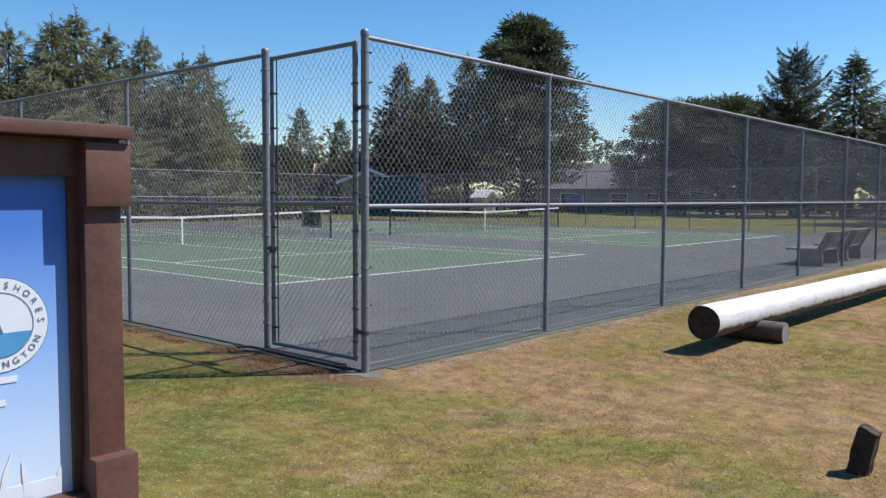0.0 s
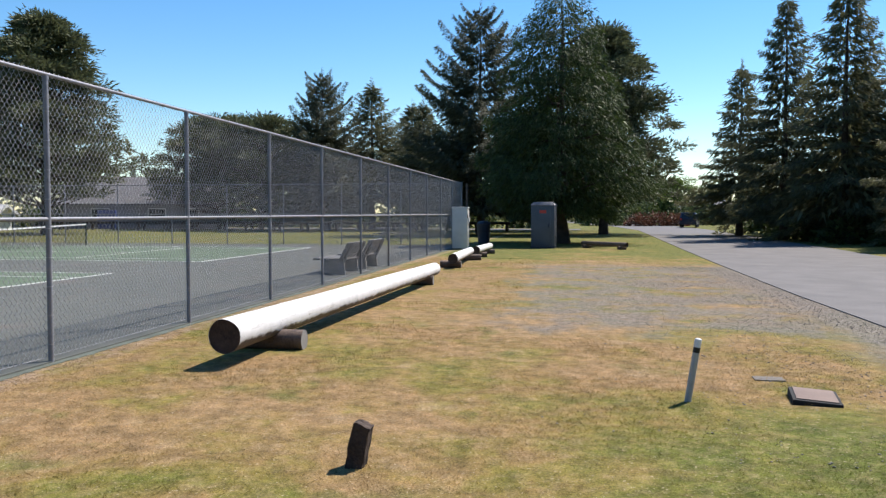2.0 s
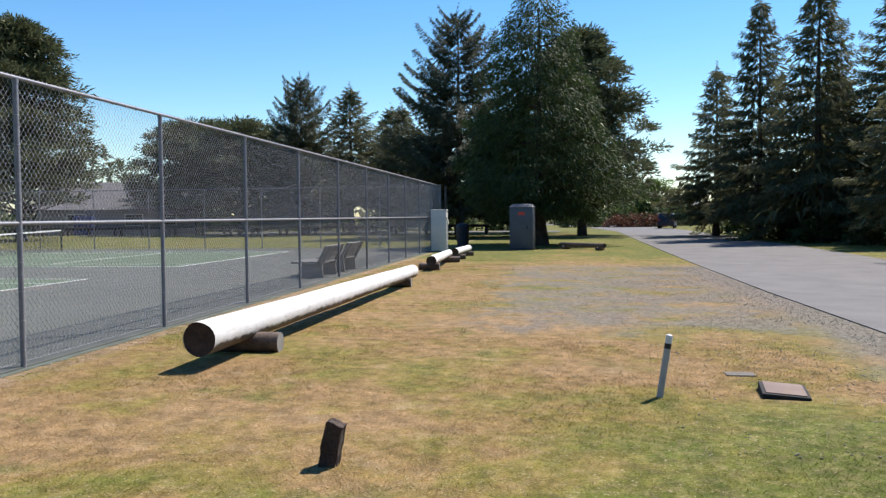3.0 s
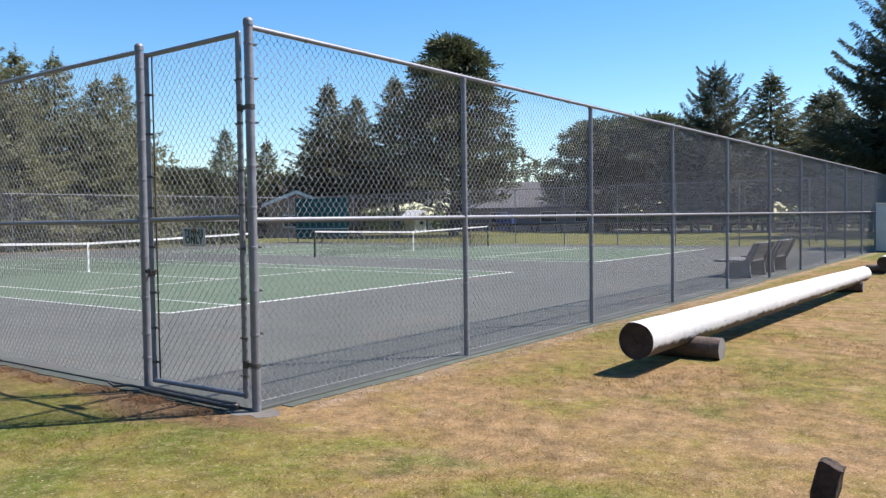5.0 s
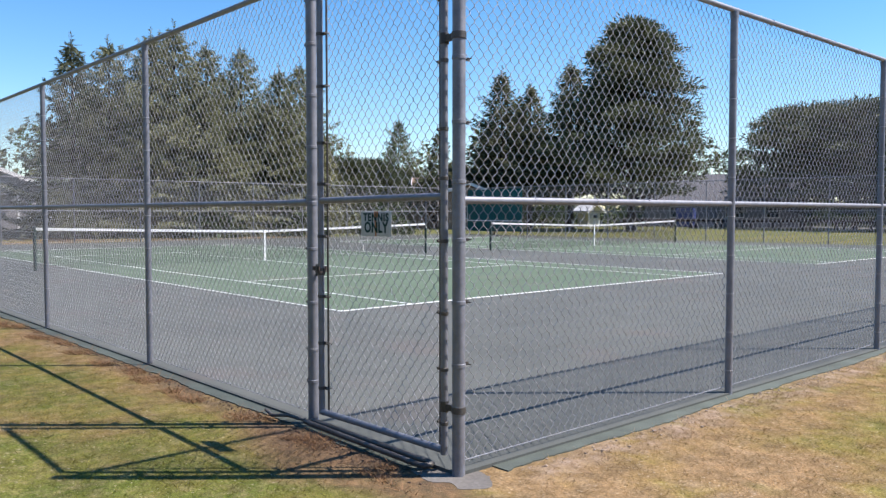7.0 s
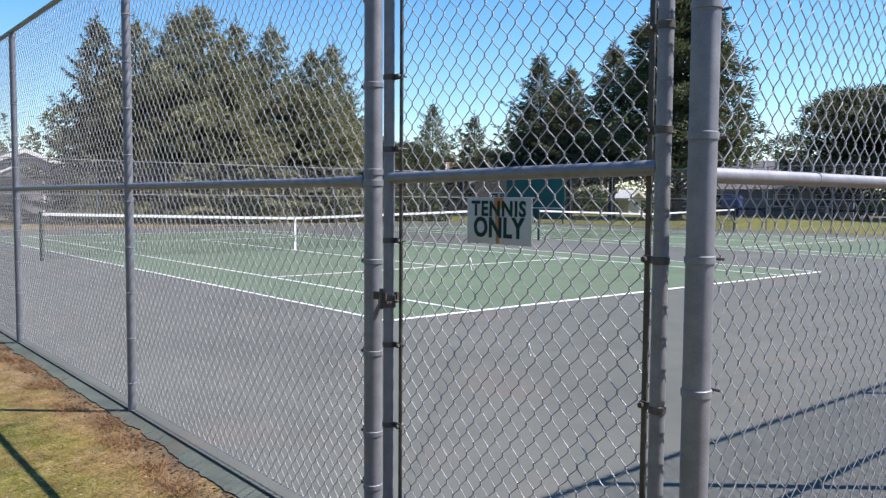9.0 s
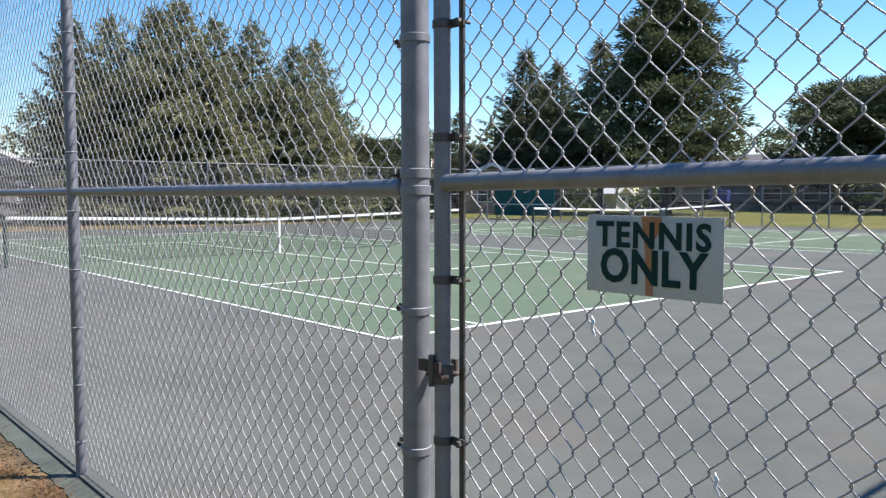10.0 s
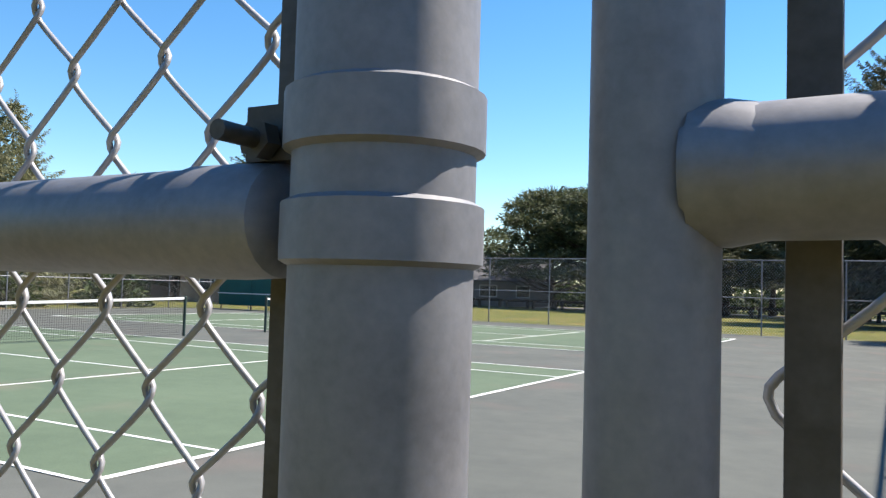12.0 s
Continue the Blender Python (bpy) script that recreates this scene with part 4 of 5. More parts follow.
def block(x0, x1, y, r, seed):
    t = thing("log_block", (x0, y, r + G_Z - 0.015), "short dark weathered cross block under a log", "log block", "blocks under the logs")
    t.rotation_euler = (0, 0, radians(-90 + seed))
    v, f = wobbly_log(x1 - x0, r, r * 0.97, seed + 9, 20, 6)
    part("trunk", Geo().add(v, f), OLD_WOOD, t)
    for ring, s in ((v[:20], 1), (v[-20:], -1)):
        fs = [tuple(range(20)) if s > 0 else tuple(reversed(range(20)))]
        part("sawn_end", Geo().add([(x, yy + 0.001 * s, z) for x, yy, z in ring], fs), GREY_WOOD, t, "pale cracked sawn end")


for x0_, x1_, y_, r_, sd in ((1.62, 2.40, 4.22, 0.128, 1), (1.75, 2.40, 12.9, 0.115, 2), (1.60, 2.22, 18.6, 0.115, 3), (1.75, 2.38, 22.3, 0.115, 4), (1.8, 2.35, 24.4, 0.105, 5), (1.85, 2.38, 26.9, 0.1, 6)):
    block(x0_, x1_, y_, r_, sd)

stump = thing("post_stump", (4.18, 0.09, G_Z), "dark rotten stump of a square post in grass", "post stump")
bm = bmesh.new()
bmesh.ops.create_cube(bm, size=1.0)
bmesh.ops.subdivide_edges(bm, edges=bm.edges[:], cuts=5, use_grid_fill=True)
for v in bm.verts:
    x, y, z = v.co
    z01 = z + 0.5
    j = noise.noise_vector((x * 4, y * 4, z * 5)) * 0.012
    v.co = Vector((x * 0.115 + 0.055 * z01 - 0.01, y * 0.10 + 0.01 * z01, z01 * 0.31 - 0.02 - (0.05 * abs(x + 0.3) if z01 > 0.98 else 0))) + j
me = bpy.data.meshes.new("stump_body")
bm.to_mesh(me)
bm.free()
part("stump_body", me, DARK_WOOD, stump)

marker = thing("marker_post", (6.50, 2.28, G_Z), "leaning pale grey marker post with black band", "marker post")
marker.rotation_euler = (radians(-3), radians(9), 0)
marker.scale = (0.8, 0.8, 0.84)
part("shaft", Geo().tube([(0, 0, -0.05), (0, 0, 0.50)], 0.036, 18), MARKER_GREY, marker)
part("reflector_band", Geo().tube([(0, 0, 0.50), (0, 0, 0.555)], 0.0375, 18), REFLECTOR, marker, "black reflective band")
part("post_top", Geo().tube([(0, 0, 0.555), (0, 0, 0.635)], 0.0365, 18).dome((0, 0, 0.635), 0.0365, 0.014, 18), TRIM, marker, "white capped top")

lid = thing("utility_box", (7.57, 2.46, G_Z), "tilted utility box with brown cover and dark rim", "utility box")
lid.rotation_euler = (radians(2), radians(3), radians(-9))
lid.scale = (1.0, 1.0, 0.74)
part("rim", Geo().box((-0.195, -0.235, -0.06), (0.195, 0.235, 0.066)).mesh("rim", 0.014), RUBBER, lid, "dark moulded rim")
part("cover", Geo().box((-0.165, -0.205, 0.05), (0.165, 0.205, 0.078)).mesh("cover", 0.006), CARVED, lid, "flat brown cover plate")
single("sunken_plate", Geo().box((-0.14, -0.09, -0.05), (0.14, 0.09, 0.006)).mesh("sunken_plate", 0.006), CONCRETE, "small concrete plate sunk in grass", "plate", (7.40, 3.36, G_Z))


# ---- benches, tables, cabinets ----
def bench(at, label):
    b = thing("bench", at, label, "bench", "benches beside the fence")
    L = 1.5
    for y in (0.12, L - 0.12):
        part("leg", Geo().add([(-0.42, y - 0.05, 0), (0.02, y - 0.05, 0), (0.02, y + 0.05, 0), (-0.42, y + 0.05, 0), (-0.36, y - 0.05, 0.36), (0.0, y - 0.05, 0.36), (0.0, y + 0.05, 0.36), (-0.36, y + 0.05, 0.36)],
                              [(3, 2, 1, 0), (4, 5, 6, 7), (0, 1, 5, 4), (1, 2, 6, 5), (2, 3, 7, 6), (3, 0, 4, 7)]).mesh("leg", 0.008), GREY_WOOD, b)
        part("back_brace", Geo().tube([(-0.06, y, 0.2), (0.15, y, 0.82)], 0.035, 8), GREY_WOOD, b)
    for k in range(4):
        part("seat_slat", Geo().box((-0.55 + 0.145 * k, 0, 0.37), (-0.42 + 0.145 * k, L, 0.42)).mesh("seat_slat", 0.006), GREY_WOOD, b)
    for k in range(3):
        x, z = -0.03 + 0.055 * k, 0.44 + 0.155 * k
        g = Geo().box((-0.026, 0, -0.078), (0.026, L, 0.078)).mesh("back_slat", 0.006)
        part("back_slat", g, GREY_WOOD, b, "", (x, 0, z), (0, 19, 0))
    b.scale = (1.45, 1.0, 1.0)
    return b


bench((-0.36, 15.15, 0), "chunky grey slatted bench on the court")
bench((-0.36, 17.3, 0), "second grey slatted bench beside the fence")


def picnic_table(at, turn):
    t = thing("picnic_table", at, "pale wooden picnic table with attached benches", "picnic table")
    t.rotation_euler = (0, 0, radians(turn))
    for k in range(5):
        part("top_board", Geo().box((-0.38 + 0.154 * k, -0.95, 0.72), (-0.24 + 0.154 * k, 0.95, 0.765)).mesh("top_board", 0.005), GREY_WOOD, t)
    for s in (-1, 1):
        for k in range(2):
            x = s * (0.62 + 0.15 * k)
            part("bench_board", Geo().box((x - 0.07, -0.95, 0.42), (x + 0.07, 0.95, 0.46)).mesh("bench_board", 0.005), GREY_WOOD, t)
    for y in (-0.65, 0.65):
        for s in (-1, 1):
            part("leg", Geo().tube([(s * 0.55, y, 0), (s * 0.22, y, 0.72)], 0.04, 6), GREY_WOOD, t)
        part("cross_beam", Geo().box((-0.8, y - 0.02, 0.35), (0.8, y + 0.02, 0.42)), GREY_WOOD, t)


picnic_table((-4.9, 41.0, G_Z), 82)

cab = thing("utility_cabinet", (0.52, 30.6, G_Z), "tall pale grey metal cabinet beside the fence", "utility cabinet")
part("body", Geo().box((-0.36, -0.3, 0.0), (0.30, 0.3, 1.82)).mesh("body", 0.012), CABINET_MAT, cab)
part("roof", Geo().box((-0.39, -0.33, 1.82), (0.33, 0.33, 1.88)).mesh("roof", 0.02), CABINET_MAT, cab)
part("plinth", Geo().box((-0.38, -0.32, -0.05), (0.32, 0.32, 0.06)), CONCRETE, cab)
door = part("door", Geo().box((0.30, -0.25, 0.12), (0.318, 0.25, 1.74)).mesh("door", 0.004), CABINET_MAT, cab)
part("handle", Geo().box((0.318, 0.12, 0.95), (0.36, 0.16, 1.15)).mesh("handle", 0.004), GALV_DARK, door, "dark door handle")
part("hinge", Geo().tube([(0.32, -0.25, 1.4), (0.32, -0.25, 1.55)], 0.014, 8), GALV_DARK, door)
part("meter_box", Geo().box((0.30, -0.12, 1.2), (0.37, 0.1, 1.42)).mesh("meter_box", 0.006), CABINET_MAT, door)

toilet = thing("portable_toilet", (4.08, 32.8, G_Z), "slate blue portable toilet on the grass", "portable toilet")
toilet.rotation_euler = (0, 0, radians(-4))
part("cabin", Geo().box((-0.54, -0.55, 0.06), (0.54, 0.55, 1.98)).mesh("cabin", 0.05), PLASTIC, toilet)
part("skid", Geo().box((-0.56, -0.6, 0.0), (0.56, 0.6, 0.08)).mesh("skid", 0.01), DARK_PLASTIC, toilet)
roof = Geo()
roof.add([(-0.58, -0.6, 1.96), (0.58, -0.6, 1.96), (0.58, 0.6, 1.96), (-0.58, 0.6, 1.96), (-0.42, -0.42, 2.12), (0.42, -0.42, 2.12), (0.42, 0.42, 2.12), (-0.42, 0.42, 2.12)],
         [(3, 2, 1, 0), (4, 5, 6, 7), (0, 1, 5, 4), (1, 2, 6, 5), (2, 3, 7, 6), (3, 0, 4, 7)])
part("roof", roof.mesh("roof", 0.03), PLASTIC, toilet)
door = part("door", Geo().box((-0.36, -0.575, 0.14), (0.36, -0.545, 1.86)).mesh("door", 0.01), PLASTIC, toilet)
part("door_label", Geo().box((-0.14, -0.582, 1.60), (0.16, -0.574, 1.74)), RED_LABEL, door, "red and white label plate")
part("handle", Geo().box((0.24, -0.60, 0.95), (0.31, -0.574, 1.12)).mesh("handle", 0.006), DARK_PLASTIC, door)
for z in (0.5, 0.9, 1.3):
    part("wall_rib", Geo().box((0.535, -0.45, z), (0.56, 0.45, z + 0.05)).mesh("wall_rib", 0.01), PLASTIC, toilet)

can = thing("litter_bin", (0.75, 37.4, G_Z), "dark blue round litter bin under the trees", "litter bin")
part("drum", Geo().tube([(0, 0, 0), (0, 0, 0.5), (0, 0, 1.0)], [0.30, 0.33, 0.36], 20), DARK_PLASTIC, can)
part("lid", Geo().tube([(0, 0, 1.0), (0, 0, 1.05)], 0.38, 20).dome((0, 0, 1.05), 0.36, 0.16, 20), DARK_PLASTIC, can)
pole = thing("wooden_pole", (0.1, 35.6, G_Z), "plain weathered wooden pole behind the cabinet", "pole")
part("shaft", Geo().tube([(0, 0, -0.1), (0, 0, 3.1)], [0.07, 0.06], 12), OLD_WOOD, pole)

for (xa, ya), (xb, yb), r in (((5.85, 33.2), (7.75, 31.2), 0.10),):
    t = thing("barrier_log", (xa, ya, 0.20), "grey log barrier lying on the lawn", "log")
    L = math.hypot(xb - xa, yb - ya)
    t.rotation_euler = (0, 0, -math.atan2(xb - xa, yb - ya))
    v, f = wobbly_log(L, r, r, 4.4)
    part("trunk", Geo().add(v, f), OLD_WOOD, t)
    for y in (0.3, L - 0.3):
        part("support", Geo().tube([(-0.22, y, -0.14), (0.22, y, -0.14)], 0.085, 12), OLD_WOOD, t)

# teal practice board hung on the far corner of the end fence
board = thing("practice_board", (-33.4, 34.3, 0), "teal painted practice board on the end fence", "practice board")
for k in range(2):
    part("panel", Geo().box((-2.45 + 2.46 * k, -0.04, 0.25), (-0.01 + 2.46 * k, 0.0, 2.95)).mesh("panel", 0.006), TEAL, board)
part("foot_rail", Geo().box((-2.5, -0.08, 0.88), (2.5, -0.042, 0.94)), WHITE_PAINT, board, "white painted net line")
for x in (-2.3, 0, 2.3):
    part("strut", Geo().box((x - 0.04, 0.002, 0.0), (x + 0.04, 0.045, 2.9)), OLD_WOOD, board)

# low log barrier beyond the lawn
for i in range(17):
    x = -46 + 2.7 * i
    t = thing("barrier_rail", (x, 66 + 0.05 * (i % 3), G_Z), "dark log rail on stout posts beyond lawn", "log rail", "log rails along the far parking")
    part("rail", Geo().tube([(0, 0, 0.72), (2.62, 0, 0.72)], 0.13, 8), DARK_WOOD, t)
    for px in (0.25, 2.35):
        part("stub_post", Geo().tube([(px, 0.02, -0.1), (px, 0.02, 0.80)], 0.15, 8), DARK_WOOD, t)


# ---- houses and vehicles ----
def house(at, turn, w, d, wall_h, ridge, wall_mat, roof_mat, label, windows=(), porch=False):
    """A house with its ridge along its own x axis, w long and d deep."""
    h = thing("house", at, label, "house", "houses beyond the park")
    h.rotation_euler = (0, 0, radians(turn))
    part("wall", Geo().add([(-w / 2, -d / 2, 0), (w / 2, -d / 2, 0), (w / 2, d / 2, 0), (-w / 2, d / 2, 0), (-w / 2, -d / 2, wall_h), (w / 2, -d / 2, wall_h), (w / 2, d / 2, wall_h), (-w / 2, d / 2, wall_h), (-w / 2, 0, ridge - 0.1), (w / 2, 0, ridge - 0.1)],
                           [(0, 1, 5, 4), (2, 3, 7, 6), (1, 2, 6, 9, 5), (3, 0, 4, 8, 7), (3, 2, 1, 0)]).mesh("wall", smooth=False), wall_mat, h)
    o, slope = 0.45, (ridge - wall_h) / (d / 2)
    for s in (-1, 1):
        ye, ze = s * (d / 2 + o), wall_h - slope * o
        v = [(-w / 2 - o, ye, ze), (w / 2 + o, ye, ze), (w / 2 + o, 0, ridge), (-w / 2 - o, 0, ridge)]
        v += [(x, y, z + 0.14) for x, y, z in v]
        f = [(3, 2, 1, 0), (4, 5, 6, 7), (0, 1, 5, 4), (1, 2, 6, 5), (2, 3, 7, 6), (3, 0, 4, 7)]
        part("roof", Geo().add(v, f).mesh("roof", smooth=False), roof_mat, h)
        for e in (-1, 1):
            xe = e * (w / 2 + o + 0.02)
            part("fascia", Geo().add([(xe - 0.03, ye, ze - 0.12), (xe + 0.03, ye, ze - 0.12), (xe + 0.03, 0, ridge - 0.12), (xe - 0.03, 0, ridge - 0.12), (xe - 0.03, ye, ze + 0.16), (xe + 0.03, ye, ze + 0.16), (xe + 0.03, 0, ridge + 0.16), (xe - 0.03, 0, ridge + 0.16)], f), TRIM, h, "white fascia board")
    for x, y, z, ww, hh, face in windows:
        if face == "x":
            win = part("window", Geo().box((x - 0.04, y - ww / 2, z), (x + 0.04, y + ww / 2, z + hh)), TRIM, h, "white window frame")
            part("pane", Geo().box((x - 0.05, y - ww / 2 + 0.08, z + 0.08), (x + 0.05, y + ww / 2 - 0.08, z + hh - 0.08)), GLASS_DARK, win, "dark glass pane")
        else:
            win = part("window", Geo().box((x - ww / 2, y - 0.04, z), (x + ww / 2, y + 0.04, z + hh)), TRIM, h, "white window frame")
            part("pane", Geo().box((x - ww / 2 + 0.08, y - 0.05, z + 0.08), (x + ww / 2 - 0.08, y + 0.05, z + hh - 0.08)), GLASS_DARK, win, "dark glass pane")
    if porch:
        x, y, pw, ph = porch
        part("porch_roof", Geo().add([(x, y - pw / 2, ph - 0.7), (x, y + pw / 2, ph - 0.7), (x, y, ph), (x - 1.2, y - pw / 2, ph - 0.7), (x - 1.2, y + pw / 2, ph - 0.7), (x - 1.2, y, ph)], [(0, 1, 2), (3, 5, 4), (0, 2, 5, 3), (1, 4, 5, 2), (0, 3, 4, 1)]).mesh("porch_roof", smooth=False), wall_mat, h)
        for s in (-1, 1):
            part("porch_fascia", Geo().tube([(x + 0.05, y + s * (pw / 2 + 0.1), ph - 0.72), (x + 0.05, y, ph + 0.05)], 0.09, 6), TRIM, h, "white porch fascia")
            part("porch_post", Geo().box((x - 0.15, y + s * (pw / 2 - 0.15) - 0.06, 0), (x - 0.03, y + s * (pw / 2 - 0.15) + 0.06, ph - 0.7)), TRIM, h, "white porch post")
    return h


house((-61, 10.75, G_Z), 0, 9, 8.5, 2.65, 4.35, HOUSE_GREY, ROOF_GREY, "grey house with white fascia behind the courts",
      [(4.5, 2.6, 0.9, 1.4, 1.2, "x"), (4.5, -2.7, 0.9, 1.6, 1.2, "x")], (5.6, -0.5, 3.2, 3.35))
house((-49.65, 47.3, G_Z), -42, 8, 5.0, 2.95, 3.95, HOUSE_TAN, ROOF_BROWN, "tan house gable with white fascia among the trees", [(4.0, -0.6, 0.9, 1.2, 1.1, "x")])
house((-54.4, 51.6, G_Z), 48, 9.5, 6.5, 2.95, 4.75, HOUSE_TAN, ROOF_BROWN, "tan house wing with a brown roof", [(-2.0, -3.25, 0.9, 1.4, 1.1, "y")])
house((-48.5, 63.6, G_Z), -14, 1.7, 1.5, 1.75, 2.3, HOUSE_WHITE, TRIM, "small white shed beneath the tall pines", [(0.85, 0.1, 0.8, 0.6, 0.5, "x")])
house((-40.5, 76.5, G_Z), 22, 15, 9, 2.7, 5.4, HOUSE_GREY, ROOF_GREY, "long grey house with a dark shingle roof", [(-4, -4.5, 0.9, 1.8, 1.2, "y"), (1.5, -4.5, 0.9, 1.8, 1.2, "y"), (5, -4.5, 0.9, 1.4, 1.2, "y")])
single("tarp", Geo().box((-1.0, -0.3, 0.0), (1.0, 0.3, 1.9)).mesh("tarp", 0.08), BLUE_TARP, "blue tarp over a stack by the house", "tarp", (-41.3, 70.2, G_Z))
house((27.0, 128, G_Z), 60, 12, 8, 2.4, 3.6, HOUSE_TAN, ROOF_GREY, "distant tan house at the road bend", [(-2, -4, 0.9, 1.6, 1.2, "y")])


def parked_car(at, turn, label):
    c = thing("car", at, label, "car")
    c.rotation_euler = (0, 0, radians(turn))
    prof = [(-2.2, 0.35), (2.2, 0.35), (2.25, 0.75), (2.1, 0.98), (1.15, 1.05), (0.55, 1.62), (-1.75, 1.65), (-2.15, 1.05)]
    n = len(prof)
    v = [(x, s * (0.88 if z < 1.2 else 0.74), z) for s in (-1, 1) for x, z in prof]
    f = [tuple(range(n)), tuple(reversed(range(n, 2 * n)))] + [(i, n + i, n + (i + 1) % n, (i + 1) % n) for i in range(n)]
    part("body", Geo().add(v, f).mesh("body", 0.04), CAR_PAINT, c)
    for s in (-1, 1):
        part("side_window", Geo().add([(-1.6, s * 0.835, 1.12), (0.75, s * 0.85, 1.12), (0.42, s * 0.775, 1.52), (-1.55, s * 0.775, 1.54)], [(0, 1, 2, 3)]), GLASS_DARK, c)
    part("rear_window", Geo().add([(-2.15, -0.7, 1.1), (-2.15, 0.7, 1.1), (-1.83, 0.62, 1.58), (-1.83, -0.62, 1.58)], [(0, 1, 2, 3)]), GLASS_DARK, c)
    for x in (-1.35, 1.4):
        for s in (-1, 1):
            w = part("wheel", Geo().tube([(x, s * 0.70, 0.34), (x, s * 0.91, 0.34)], 0.34, 18), RUBBER, c)
            part("rim", Geo().tube([(x, s * 0.90, 0.34), (x, s * 0.922, 0.34)], 0.2, 14), GALV, w)
    for s in (-1, 1):
        part("tail_light", Geo().box((-2.235, s * 0.7 - 0.09, 0.85), (-2.19, s * 0.7 + 0.09, 1.02)), RED_LABEL, c)


parked_car((18.0, 88.0, 0.0), 78, "dark blue estate car parked beside the road")


# ---- trees ----
def sprays(base, direction, length, width, seed):
    """Small pointed leaf sprays, one tapering sliver each."""
    r = np.random.default_rng(seed)
    n = len(base)
    d = direction / np.maximum(np.linalg.norm(direction, axis=1, keepdims=True), 1e-6)
    u = np.cross(d, r.normal(size=(n, 3)))
    u /= np.maximum(np.linalg.norm(u, axis=1, keepdims=True), 1e-6)
    w = np.cross(d, u)
    L, W = length[:, None], width[:, None]
    droop = np.zeros((n, 3))
    droop[:, 2] = -0.12 * length
    root = base + d * L * 0.12
    v = np.stack([root + u * W + w * W * 0.3, root - u * W + w * W * 0.3, base + d * L + droop], 1).reshape(-1, 3)
    q = np.arange(3 * n).reshape(-1, 3)
    return v, q


def tree_thing(name, label, category, trunk, crown_v, crown_q, leaf, group="trees round the park", limbs=None):
    t = thing(name, (0, 0, -500), label, category, group)
    part("trunk", trunk, BARK, t)
    if limbs and limbs.v:
        tagged(part("branchwork", limbs.mesh("branchwork"), BARK, t), kind="stuff")
    part("crown", raw_mesh("crown", crown_v, crown_q), leaf, t)
    return t


def trunk_geo(h, r, seed, n=9, sway=0.012):
    path = [(sway * h * noise.noise((seed, i * 0.7, 0)), sway * h * noise.noise((seed, i * 0.7, 5)), h * i / 9 - (0.15 if i == 0 else 0)) for i in range(10)]
    return Geo().tube(path, [r * (1.35 if i == 0 else 1.0 - 0.93 * i / 9) for i in range(10)], n)


